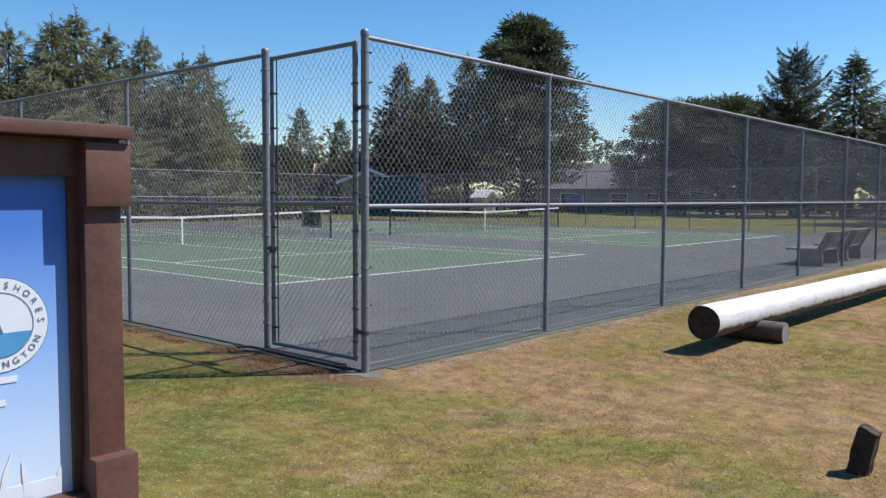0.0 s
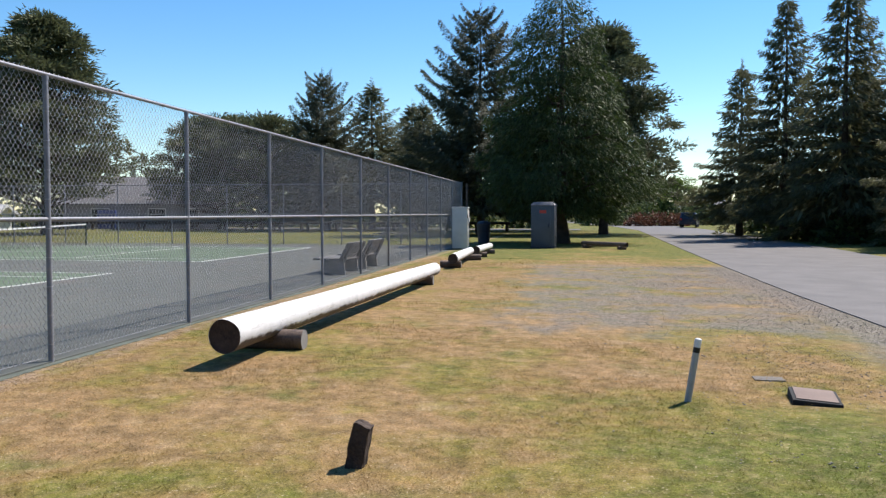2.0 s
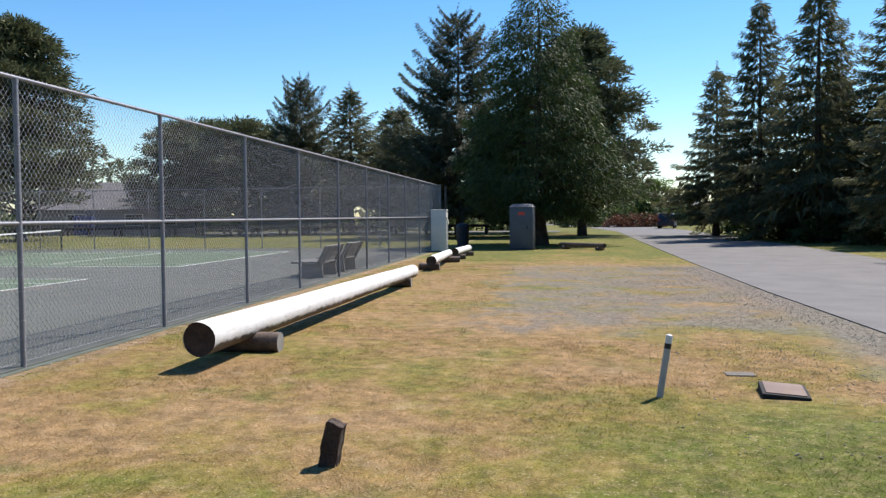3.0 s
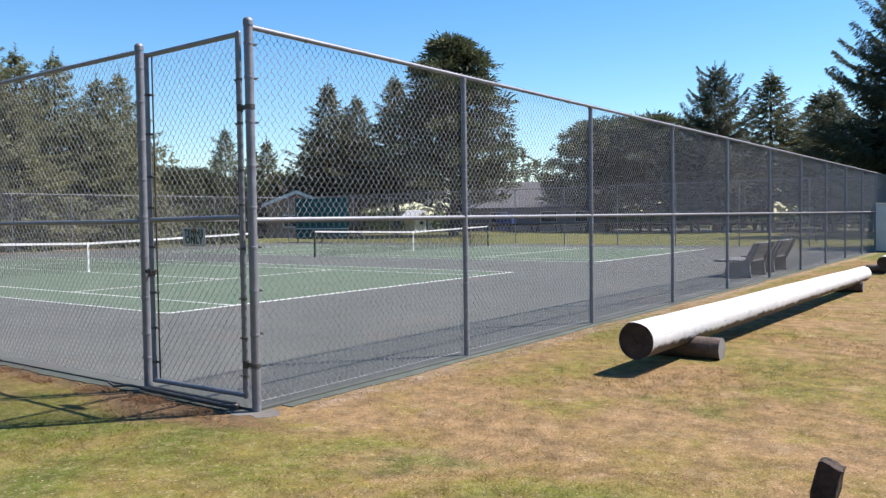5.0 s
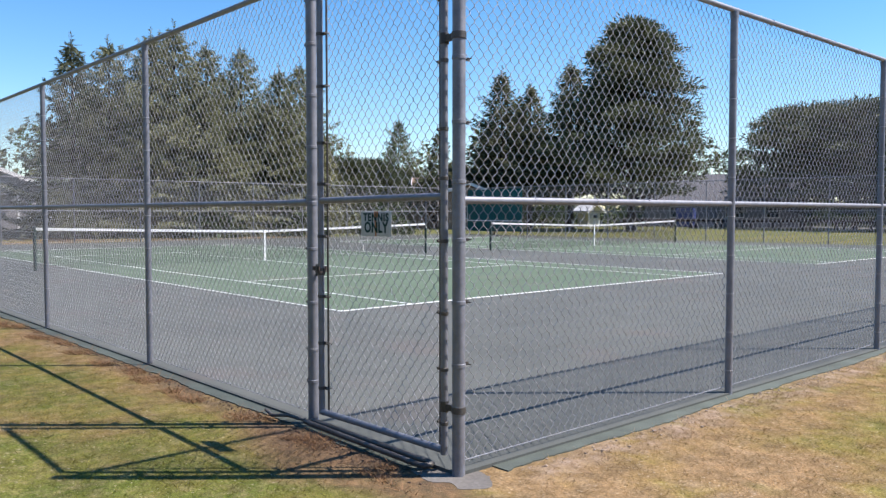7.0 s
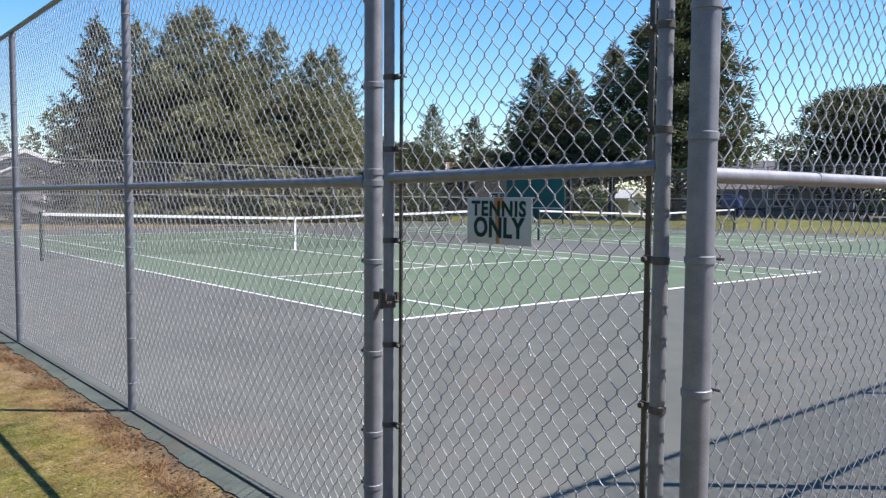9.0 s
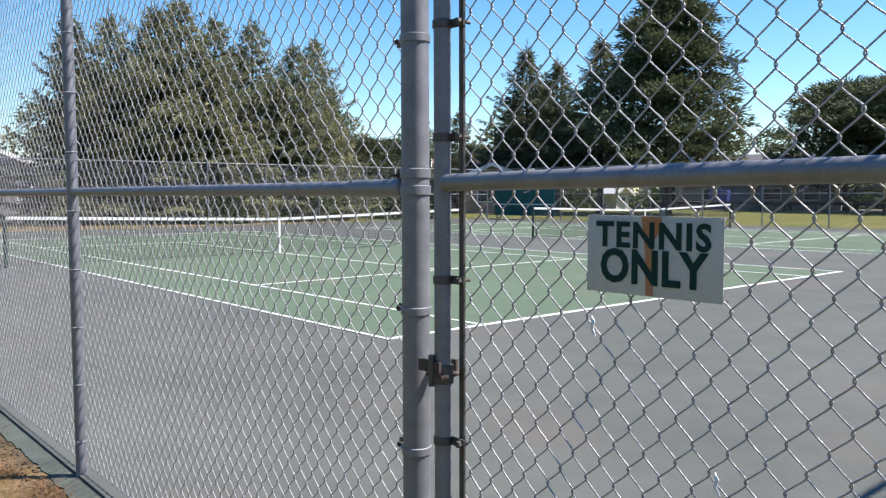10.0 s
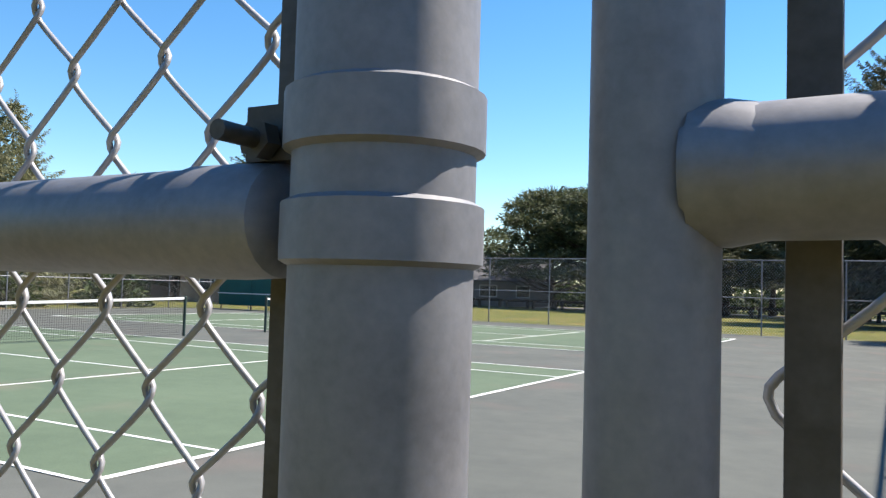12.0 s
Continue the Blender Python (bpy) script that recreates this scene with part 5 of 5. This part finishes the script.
def spruce(h, r, seed, leaf, label, low=0.06, power=0.75, dense=1.0, lift=0.15, droop=0.42, hang=0.0, layers=1.0):
    """Uneven tiers of fanned boughs round a tapered trunk, dense towards the stem."""
    g = np.random.default_rng(seed)
    limbs = Geo()
    base, dirs, size = [], [], []
    nb = int(125 * dense * layers)
    for i in range(nb):
        f = low + (0.985 - low) * ((i + g.uniform()) / nb) ** 1.12
        z, a = f * h, i * 2.39996 + g.uniform(-0.6, 0.6)
        reach = r * ((1 - f) / (1 - low)) ** power
        L = max(reach * g.uniform(0.5, 1.0) ** 0.7 * g.choice([1.0, 1.0, 1.22]) * (1 + 0.15 * math.sin(3 * a + seed + 9 * f)), 0.3)
        out, side = np.array([math.cos(a), math.sin(a), 0.0]), np.array([-math.sin(a), math.cos(a), 0.0])
        steep = 0.5 * f + g.uniform(-0.14, 0.1)
        n = int(L * 62 * dense / layers) + 14
        s = np.sort(g.uniform(0.12, 1.0, n) ** 0.85)
        off = g.uniform(-1, 1, n) * L * 0.62 * s * (1.1 - s)
        pts = out[None, :] * (s * L)[:, None] + side[None, :] * off[:, None]
        pts[:, 2] = z + L * (steep * s - droop * (1 - f) * s + lift * s ** 3) - 0.3 * np.abs(off) - hang * g.uniform(0, 1, n) * s
        d = out[None, :] * g.uniform(0.4, 1.1, n)[:, None] + side[None, :] * np.sign(off)[:, None] * g.uniform(0.0, 0.9, n)[:, None]
        d[:, 2] = g.uniform(-0.6 - hang, 0.15, n)
        base.append(pts)
        dirs.append(d)
        size.append((0.20 + 0.20 * (1 - f)) * (1.15 - 0.4 * s) * g.uniform(0.7, 1.35, n) * (r / 4.5) ** 0.3)
        if L > 1.4 and g.uniform() < 0.35:
            limbs.tube([(0, 0, z)] + [tuple(out * L * q + np.array([0, 0, z + L * (steep * q - droop * (1 - f) * q + lift * q ** 3)])) for q in (0.4, 0.75)], [0.04, 0.025, 0.01], 4, False)
    m = int(2300 * dense)
    f = low + 0.02 + (0.95 - low) * g.uniform(0, 1, m) ** 1.25
    a = g.uniform(0, 6.283, m)
    rr = r * ((1 - f) / (1 - low)) ** power * g.uniform(0.1, 0.66, m) * (1 + 0.13 * np.sin(3 * a + seed + 9 * f))
    base.append(np.stack([rr * np.cos(a), rr * np.sin(a), h * f - 0.2 * rr], 1))
    dirs.append(np.stack([np.cos(a), np.sin(a), g.uniform(-0.9, 0.1, m)], 1) + g.normal(size=(m, 3)) * 0.35)
    size.append(g.uniform(0.45, 0.95, m) * (0.6 + 0.5 * (1 - f)))
    top = 60
    climb = np.linspace(0.86 * h, 1.03 * h, top)
    base.append(np.stack([np.zeros(top), np.zeros(top), climb], 1))
    dirs.append(np.stack([g.normal(size=top), g.normal(size=top), np.full(top, 1.1)], 1))
    size.append(np.linspace(0.62, 0.22, top))
    base, dirs, size = np.concatenate(base), np.concatenate(dirs), np.concatenate(size)
    v, q = sprays(base, dirs, size, size * 0.112, seed)
    return tree_thing("spruce_tree", label, "spruce", trunk_geo(h, 0.017 * h, seed), v, q, leaf, limbs=limbs)


def clumped(name, category, h, r, seed, leaf, label, outline, clumps, per, tuft, low=0.2, needle=0.34, spread=1.0, width=0.17):
    """A crown of many needle clumps on limbs; outline(f) gives the reach at the height fraction f."""
    g = np.random.default_rng(seed)
    limbs = Geo()
    base, dirs, size = [], [], []
    for c in range(clumps):
        f = low + (1 - low) * g.uniform() ** 0.9
        a = g.uniform(0, 6.283)
        reach = r * outline(f) * g.uniform(0.2, 1.08) ** 0.6 * (1 + 0.15 * math.sin(3 * a + 13 * f + seed) + 0.11 * math.sin(5 * a - 21 * f))
        cen = np.array([reach * math.cos(a), reach * math.sin(a), h * f * 0.97])
        cr = tuft * g.uniform(0.6, 1.25)
        n = int(per * g.uniform(0.7, 1.3))
        d = g.normal(size=(n, 3))
        d[:, 2] = np.abs(d[:, 2]) * 0.8 - 0.25
        d /= np.linalg.norm(d, axis=1, keepdims=True)
        p = cen + d * cr * g.uniform(0.25, 1.0, (n, 1)) * np.array([1.15, 1.15, 0.62]) * spread
        out = np.array([math.cos(a), math.sin(a), 0.25])
        base.append(p)
        dirs.append(d + 0.5 * out + g.normal(size=(n, 3)) * 0.35)
        size.append(needle * g.uniform(0.7, 1.35, n))
        if g.uniform() < 0.5:
            z0 = max(h * f * 0.97 - reach * 0.45, h * 0.12)
            limbs.tube([(0, 0, z0), tuple(cen * np.array([0.5, 0.5, 0]) + np.array([0, 0, z0 + 0.35 * (cen[2] - z0)])), tuple(cen)], [0.02 * r ** 0.7 + 0.03, 0.05, 0.02], 5, False)
    base, dirs, size = np.concatenate(base), np.concatenate(dirs), np.concatenate(size)
    v, q = sprays(base, dirs, size, size * width, seed)
    return tree_thing(name, label, category, trunk_geo(h * 0.93, 0.02 * h, seed, sway=0.02), v, q, leaf, limbs=limbs)


def cedar(h, r, seed, leaf, label):
    """A dense cone of hanging flat sprays on upcurved boughs."""
    g = np.random.default_rng(seed)
    base, dirs, size = [], [], []

    def reach(f, a):
        return r * np.minimum((1 - f) ** 0.62 * 1.05, 0.45 + (f - 0.10) * 4.5) * (1 + 0.10 * np.sin(3 * a + 8 * f))

    for i in range(300):
        f, a = 0.115 + 0.87 * (1 - math.sqrt(g.uniform(0, 1))), g.uniform(0, 6.283)
        R = reach(f, a) * g.uniform(0.78, 1.08)
        n = 250
        back = g.uniform(0, 1, n) ** 1.5 * min(1.7, R)
        swing = g.normal(size=n) * 0.34
        p = np.stack([(R - back) * math.cos(a) - swing * math.sin(a), (R - back) * math.sin(a) + swing * math.cos(a), h * f - g.uniform(0, 1, n) * 0.75 * (1 - back / 2.4) + 0.1 * back], 1)
        p[:, 2] = np.maximum(p[:, 2], 1.15 + 0.3 * g.uniform(0, 1, n))
        base.append(p)
        dirs.append(np.stack([np.full(n, math.cos(a)), np.full(n, math.sin(a)), g.uniform(-1.5, -0.1, n)], 1) + g.normal(size=(n, 3)) * 0.35)
        size.append(g.uniform(0.11, 0.22, n) * (0.75 + 0.4 * (1 - f)))
    m = 15000
    f, a = 0.12 + 0.85 * (1 - np.sqrt(g.uniform(0, 1, m))), g.uniform(0, 6.283, m)
    rr = reach(f, a) * g.uniform(0.15, 0.88, m)
    base.append(np.stack([rr * np.cos(a), rr * np.sin(a), np.maximum(h * f, 1.4)], 1))
    dirs.append(np.stack([np.cos(a), np.sin(a), g.uniform(-1.2, 0.2, m)], 1) + g.normal(size=(m, 3)) * 0.4)
    size.append(g.uniform(0.25, 0.55, m) * (0.6 + 0.4 * (1 - f)))
    base, dirs, size = np.concatenate(base), np.concatenate(dirs), np.concatenate(size)
    v, q = sprays(base, dirs, size, size * 0.15, seed)
    limbs = Geo()
    for k in range(26):
        aa, ff = g.uniform(0, 6.283), g.uniform(0.1, 0.7)
        L = r * (1 - ff) ** 0.62 * 0.7
        limbs.tube([(0, 0, h * ff), (L * 0.5 * math.cos(aa), L * 0.5 * math.sin(aa), h * ff - 0.1), (L * math.cos(aa), L * math.sin(aa), h * ff + 0.3)], [0.07, 0.05, 0.02], 5, False)
    return tree_thing("cedar_tree", label, "cedar", trunk_geo(h * 0.82, 0.027 * h, seed), v, q, leaf, limbs=limbs)


def bush(r, h, seed, leaf, label, name="shrub"):
    g = np.random.default_rng(seed)
    n = 900
    d = g.normal(size=(n, 3))
    d[:, 2] = np.abs(d[:, 2])
    d /= np.linalg.norm(d, axis=1, keepdims=True)
    lob = 1 + 0.25 * np.sin(7 * d[:, 0] + seed) * np.cos(6 * d[:, 1])
    p = d * np.array([r, r, h]) * (g.uniform(0.3, 1.0, (n, 1)) ** 0.5) * lob[:, None]
    v, q = sprays(p, d + g.normal(size=(n, 3)) * 0.5, g.uniform(0.15, 0.4, n), g.uniform(0.06, 0.14, n), seed)
    t = thing(name, (0, 0, -500), label, "shrub", "shrubs beyond the park")
    stems = Geo()
    for k in range(5):
        stems.tube([(0, 0, -0.05), (0.5 * r * math.cos(k * 1.3), 0.5 * r * math.sin(k * 1.3), 0.7 * h)], [0.04, 0.015], 5)
    part("stem_fork", stems, BARK, t)
    part("foliage", raw_mesh("foliage", v, q), leaf, t)
    return t


def set_out(proto, spots):
    """The first spot takes the tree itself, the others take copies: x, y, scale, turn."""
    for i, (x, y, s, turn, *fat) in enumerate(spots):
        b = s * fat[0] if fat else s
        m = Matrix.Translation((x, y, G_Z - 0.02)) @ Matrix.Rotation(radians(turn), 4, "Z") @ Matrix.Diagonal((b, b, s, 1))
        if i == 0:
            first = (proto, m)
        else:
            copy_thing(proto, m)
    first[0].matrix_basis = first[1]


def tall_pine(f):
    return 0.9 + 0.25 * f if f < 0.33 else (0.99 - 1.04 * (f - 0.33) if f < 0.8 else 0.50 - 2.0 * (f - 0.8))


def dome(f):
    return math.sqrt(max(0.02, 1 - ((f - 0.35) / 0.68) ** 2))


# behind the far fence: a close row of broad olive spruces
olive = spruce(12.4, 6.4, 11, LEAF_OLIVE, "broad olive green spruce behind the far fence", 0.04, 0.78, 1.05, 0.16, 0.5, 0.25)
set_out(olive, [(-45.0, 18.0, 1.04, 0, 1.1), (-45.6, 20.4, 0.99, 70), (-44.6, 16.4, 0.98, 140), (-45.0, 22.5, 0.99, 200, 0.9), (-46.0, 14.4, 0.94, 260), (-44.4, 25.0, 0.89, 300), (-45.2, 27.1, 0.95, 20, 0.85), (-43.0, 19.0, 0.72, 33, 1.25), (-43.4, 23.6, 0.70, 95, 1.2), (-65.3, 52.0, 0.93, 120, 0.85)])
lone = spruce(11.4, 4.9, 15, LEAF_SPRUCE, "layered spruce at the end of the row", 0.05, 0.80, 0.95, 0.30, 0.30, 0.1, 0.6)
set_out(lone, [(-45.0, 12.0, 0.99, 0), (-47.8, 30.0, 0.80, 150), (-58.7, 52.0, 0.87, 210), (-46.5, 29.0, 0.72, 60)])
dark = spruce(12.5, 4.7, 12, LEAF_SPRUCE, "dark pointed spruce among the park trees", 0.24, 0.85, 1.0, 0.2)
set_out(dark, [(-49.8, 52.0, 1.18, 0, 1.12), (-46.2, 52.0, 1.05, 80, 1.1), (-41.9, 52.5, 1.16, 160, 1.15), (-52.5, 57.5, 1.0, 200, 1.2), (-53.0, 54.0, 0.85, 40, 1.2), (-14.3, 72.5, 1.15, 100, 1.3), (-8.5, 69.0, 0.95, 140, 1.4), (-11.0, 76.0, 1.02, 220, 1.4), (-60.0, 4.0, 0.75, 10), (-19.5, 74.0, 0.9, 20), (-4.5, 64.0, 0.9, 75)])
ragged = spruce(14.0, 4.9, 13, LEAF_SPRUCE, "tall ragged spruce beside the road", 0.14, 0.78, 1.12, 0.10, 0.50, 0.35, 0.62)
set_out(ragged, [(18.0, 46.9, 1.06, 0, 0.9), (16.9, 54.5, 0.86, 70, 1.1), (19.9, 42.0, 1.05, 130), (24.2, 42.5, 1.05, 210), (22.3, 48.0, 0.74, 280), (26.0, 36.0, 0.95, 30), (24.5, 52.5, 0.8, 95), (27.0, 29.0, 1.0, 170), (21.6, 23.5, 1.0, 240), (31.0, 41.0, 1.0, 300), (21.5, 60.0, 0.62, 15), (30, 33, 1.0, 60), (22.0, 35.0, 0.8, 110), (26, 57, 0.8, 40), (28.5, 47.0, 0.85, 75)])
wide = spruce(16.8, 7.9, 14, LEAF_DARK, "large spreading spruce with upswept branches", 0.13, 0.70, 1.6, 0.34, 0.42, 0.2, 0.6)
set_out(wide, [(-1.5, 54.8, 1.0, 0), (-17.4, 66.4, 0.86, 120)])
big = clumped("pine_tree", "pine", 18.2, 6.4, 21, LEAF_PINE, "tall dark pine with a rugged crown", tall_pine, 350, 170, 1.35, 0.17, 0.46, 1.0, 0.14)
set_out(big, [(-35.6, 52.6, 0.94, 0, 1.05), (7.6, 57.5, 0.86, 150, 1.0)])
broad = clumped("pine_tree", "pine", 12.0, 6.4, 22, LEAF_PINE, "broad low pine beyond the lawn", dome, 250, 150, 1.25, 0.26, 0.44, 1.0, 0.14)
set_out(broad, [(-30.4, 72.6, 0.95, 0), (-24.6, 69.4, 0.92, 110), (2.5, 70.0, 0.9, 250), (-69.0, 54.0, 0.52, 30), (-63.5, 50.5, 0.50, 80), (-60.5, 56.0, 0.55, 160), (-56.0, 57.5, 0.5, 210), (-53.5, 47.0, 0.42, 300), (-52.0, 38.0, 0.5, 120), (-49.5, 33.5, 0.48, 20)])
set_out(cedar(15.4, 5.1, 31, LEAF_CEDAR, "dense green cedar behind the portable toilet"), [(4.75, 38.4, 1.0, 0)])
leafy = clumped("leafy_tree", "tree", 8.5, 3.8, 23, LEAF_BROAD, "light green leafy tree in sunlight", dome, 130, 70, 1.0, 0.10, 0.30, 1.0, 0.28)
set_out(leafy, [(-48.5, 15.0, 1.0, 0), (17, 128, 0.85, 20), (8, 150, 1.0, 200), (12.5, 134, 0.9, 70), (21.5, 124, 0.85, 150)])
green_bush = bush(1.6, 1.5, 41, LEAF_CEDAR, "dark green shrub at the wood edge")
set_out(green_bush, [(19.6, 40.0, 1.0, 0), (20.4, 45.5, 1.2, 40), (19.4, 49.5, 1.1, 80), (21.0, 37.0, 0.9, 120), (22.5, 34.5, 1.2, 160), (20.6, 55.0, 1.3, 200), (20.8, 62.0, 1.5, 240), (23.5, 72.0, 1.6, 280), (24.6, 31.5, 1.2, 320), (24.0, 44.0, 1.6, 10), (26.0, 39.0, 1.6, 70), (23.0, 51.0, 1.5, 130),
                     (-40.0, 30.5, 1.2, 10), (-57.0, 62.5, 1.9, 50), (-52.6, 61.2, 1.7, 90), (-40.5, 24.0, 1.2, 130), (-40.6, 18.0, 1.2, 170), (-55.1, 67.1, 1.9, 20), (-48.1, 68.4, 1.6, 90), (-48.6, 73.5, 1.7, 40), (-34.0, 84.5, 2.0, 10), (-31.0, 86.0, 1.9, 50), (-38.5, 87.0, 2.1, 140), (-27.0, 84.0, 2.0, 30), (-20.0, 84.0, 2.0, 70), (-13.0, 84.0, 2.0, 20), (-6, 82, 2.0, 110), (1, 84, 2.0, 60), (9, 100, 1.6, 10), (14, 116, 2.2, 60), (20.5, 108, 1.9, 60), (18, 122, 2.4, 10), (9, 124, 2.2, 30), (23, 112, 2.2, 80)])
rust_bush = bush(1.7, 1.5, 42, LEAF_RUST, "rust coloured hedge shrub near the bend")
set_out(rust_bush, [(13.2, 97.5, 1.0, 0), (15.6, 98.5, 1.1, 60), (18.0, 99.0, 1.0, 120)])


def far_woods():
    """A belt of distant treetops all round; on the unseen side nearer, added to block sky light."""
    g = np.random.default_rng(77)
    base, dirs, size = [], [], []
    for i in range(600):
        a = radians(-180 + 360 * i / 600) + g.normal() * 0.01
        # added belt, never in view: nearer and taller, it cuts low sky light
        near = not -75 < math.degrees(a) < 112
        R = g.uniform(48, 75) if near else g.uniform(150, 230)
        h, r = g.uniform(8, 14) * (0.7 if -24 < math.degrees(a) < -2 else 1.4 if near or math.degrees(a) > 30 else 1.0), g.uniform(2.5, 4.5)
        x, y = -R * math.sin(a), R * math.cos(a)
        n = 170
        f = g.uniform(0.0, 1.0, n) ** 1.3
        t = g.uniform(0, 6.283, n)
        rr = r * (1 - f) ** 0.7 * g.uniform(0.5, 1.0, n)
        base.append(np.stack([x + rr * np.cos(t), y + rr * np.sin(t), h * f], 1))
        d = np.stack([np.cos(t), np.sin(t), g.uniform(-0.2, 0.6, n)], 1)
        dirs.append(d)
        size.append(g.uniform(0.7, 1.5, n))
    base, dirs, size = np.concatenate(base), np.concatenate(dirs), np.concatenate(size)
    v, q = sprays(base, dirs, size, size * 0.42, 78)
    single("far_woods", raw_mesh("far_woods", v, q), LEAF_OLIVE, "distant dark green woods, plus a nearer unseen belt blocking sky light", "woods", kind="stuff")


far_woods()


# ---- grass ----
def grass(name, count, seed, box, hmin, hmax, wide, material=None, label="short dry mown grass blades", broken=False):
    """Short mown blades, one bent sliver each."""
    g = np.random.default_rng(seed)
    x = g.uniform(box[0], box[2], count)
    y = g.uniform(box[1], box[3], count)
    keep = ((x > 0.12 + 0.1 * g.uniform(size=count)) | (y < -0.13 - 0.08 * g.uniform(size=count)))
    keep &= ~((np.hypot(x + 0.0, y + 0.05) < 0.33))
    keep &= ~((x > 4.4) & (y > 5.6) & (g.uniform(size=count) < 0.8))
    if broken:
        keep &= np.array([noise.noise((a * 2.3, b * 4.0, seed)) > 0.08 for a, b in zip(x, y)])
    x, y = x[keep], y[keep]
    n = len(x)
    h = g.uniform(hmin, hmax, n) * (0.6 + 0.8 * g.uniform(size=n))
    a, lean = g.uniform(0, 6.283, n), g.uniform(0.8, 2.6, n) * h
    w = g.uniform(0.5, 1.0, n) * wide
    z = np.full(n, G_Z - 0.006)
    b = g.uniform(0, 6.283, n)
    v = np.stack([np.stack([x - w * np.cos(b), y - w * np.sin(b), z], 1), np.stack([x + w * np.cos(b), y + w * np.sin(b), z], 1), np.stack([x + lean * np.cos(a), y + lean * np.sin(a), z + h], 1)], 1).reshape(-1, 3)
    f = np.arange(3 * n).reshape(-1, 3)
    single(name, raw_mesh(name, v, f), material or BLADES, label, "grass", kind="stuff")


def rubble(name, count, seed, spot, material, label):
    """Loose broken crumbs, each an uneven little lump; spot(g) gives a place and a size."""
    g = np.random.default_rng(seed)
    lump = np.array([(1, 0, 0), (0, 1, 0), (-1, 0, 0), (0, -1, 0), (0, 0, 0.8), (0, 0, -0.5)])
    faces = np.array([(0, 1, 4), (1, 2, 4), (2, 3, 4), (3, 0, 4), (1, 0, 5), (2, 1, 5), (3, 2, 5), (0, 3, 5)])
    v, f = [], []
    for i in range(count):
        x, y, r = spot(g)
        a = g.uniform(0, 6.283)
        turn = np.array([(math.cos(a), math.sin(a), 0), (-math.sin(a), math.cos(a), 0), (0, 0, 1)])
        v.append((lump * g.uniform(0.5, 1.4, (6, 3)) * np.array([r, r, 0.6 * r])) @ turn + np.array([x, y, G_Z + 0.25 * r]))
        f.append(faces + 6 * i)
    single(name, raw_mesh(name, np.concatenate(v), np.concatenate(f)), material, label, "rubble", kind="stuff")


rubble("slab_rubble", 1000, 61, lambda g: (0.13 + abs(g.normal()) * 0.09, g.uniform(0.3, 14.0), 0.004 + 0.012 * g.uniform() ** 3), RUBBLE_MAT, "pale broken crumbs along the slab edge")
rubble("soil_crumbs", 700, 62, lambda g: (g.uniform(-8.0, 0.0), -0.15 - abs(g.normal()) * 0.07, g.uniform(0.004, 0.013)), SOIL_MAT, "dark soil crumbs along the slab edge")
rubble("verge_gravel", 6000, 63, lambda g: (9.8 - abs(g.normal()) * 1.5, g.uniform(0.5, 20.0), g.uniform(0.006, 0.016)), GRAVEL_MAT, "loose grey gravel on the road verge")
grass("grass", 300000, 51, (-7.5, -4.2, 8.6, 6.5), 0.011, 0.030, 0.0030)
grass("grass", 60000, 52, (0.1, 6.5, 9.0, 24.0), 0.01, 0.03, 0.006)
grass("dead_grass", 17000, 53, (-9.0, -0.40, 0.1, -0.10), 0.02, 0.06, 0.0032, DEAD_GRASS, "rust brown dead grass along the slab edge", True)
grass("dead_grass", 9000, 54, (0.1, 0.3, 0.5, 9.0), 0.012, 0.035, 0.003, STRAW_GRASS, "bleached straw grass along the fence foot", True)
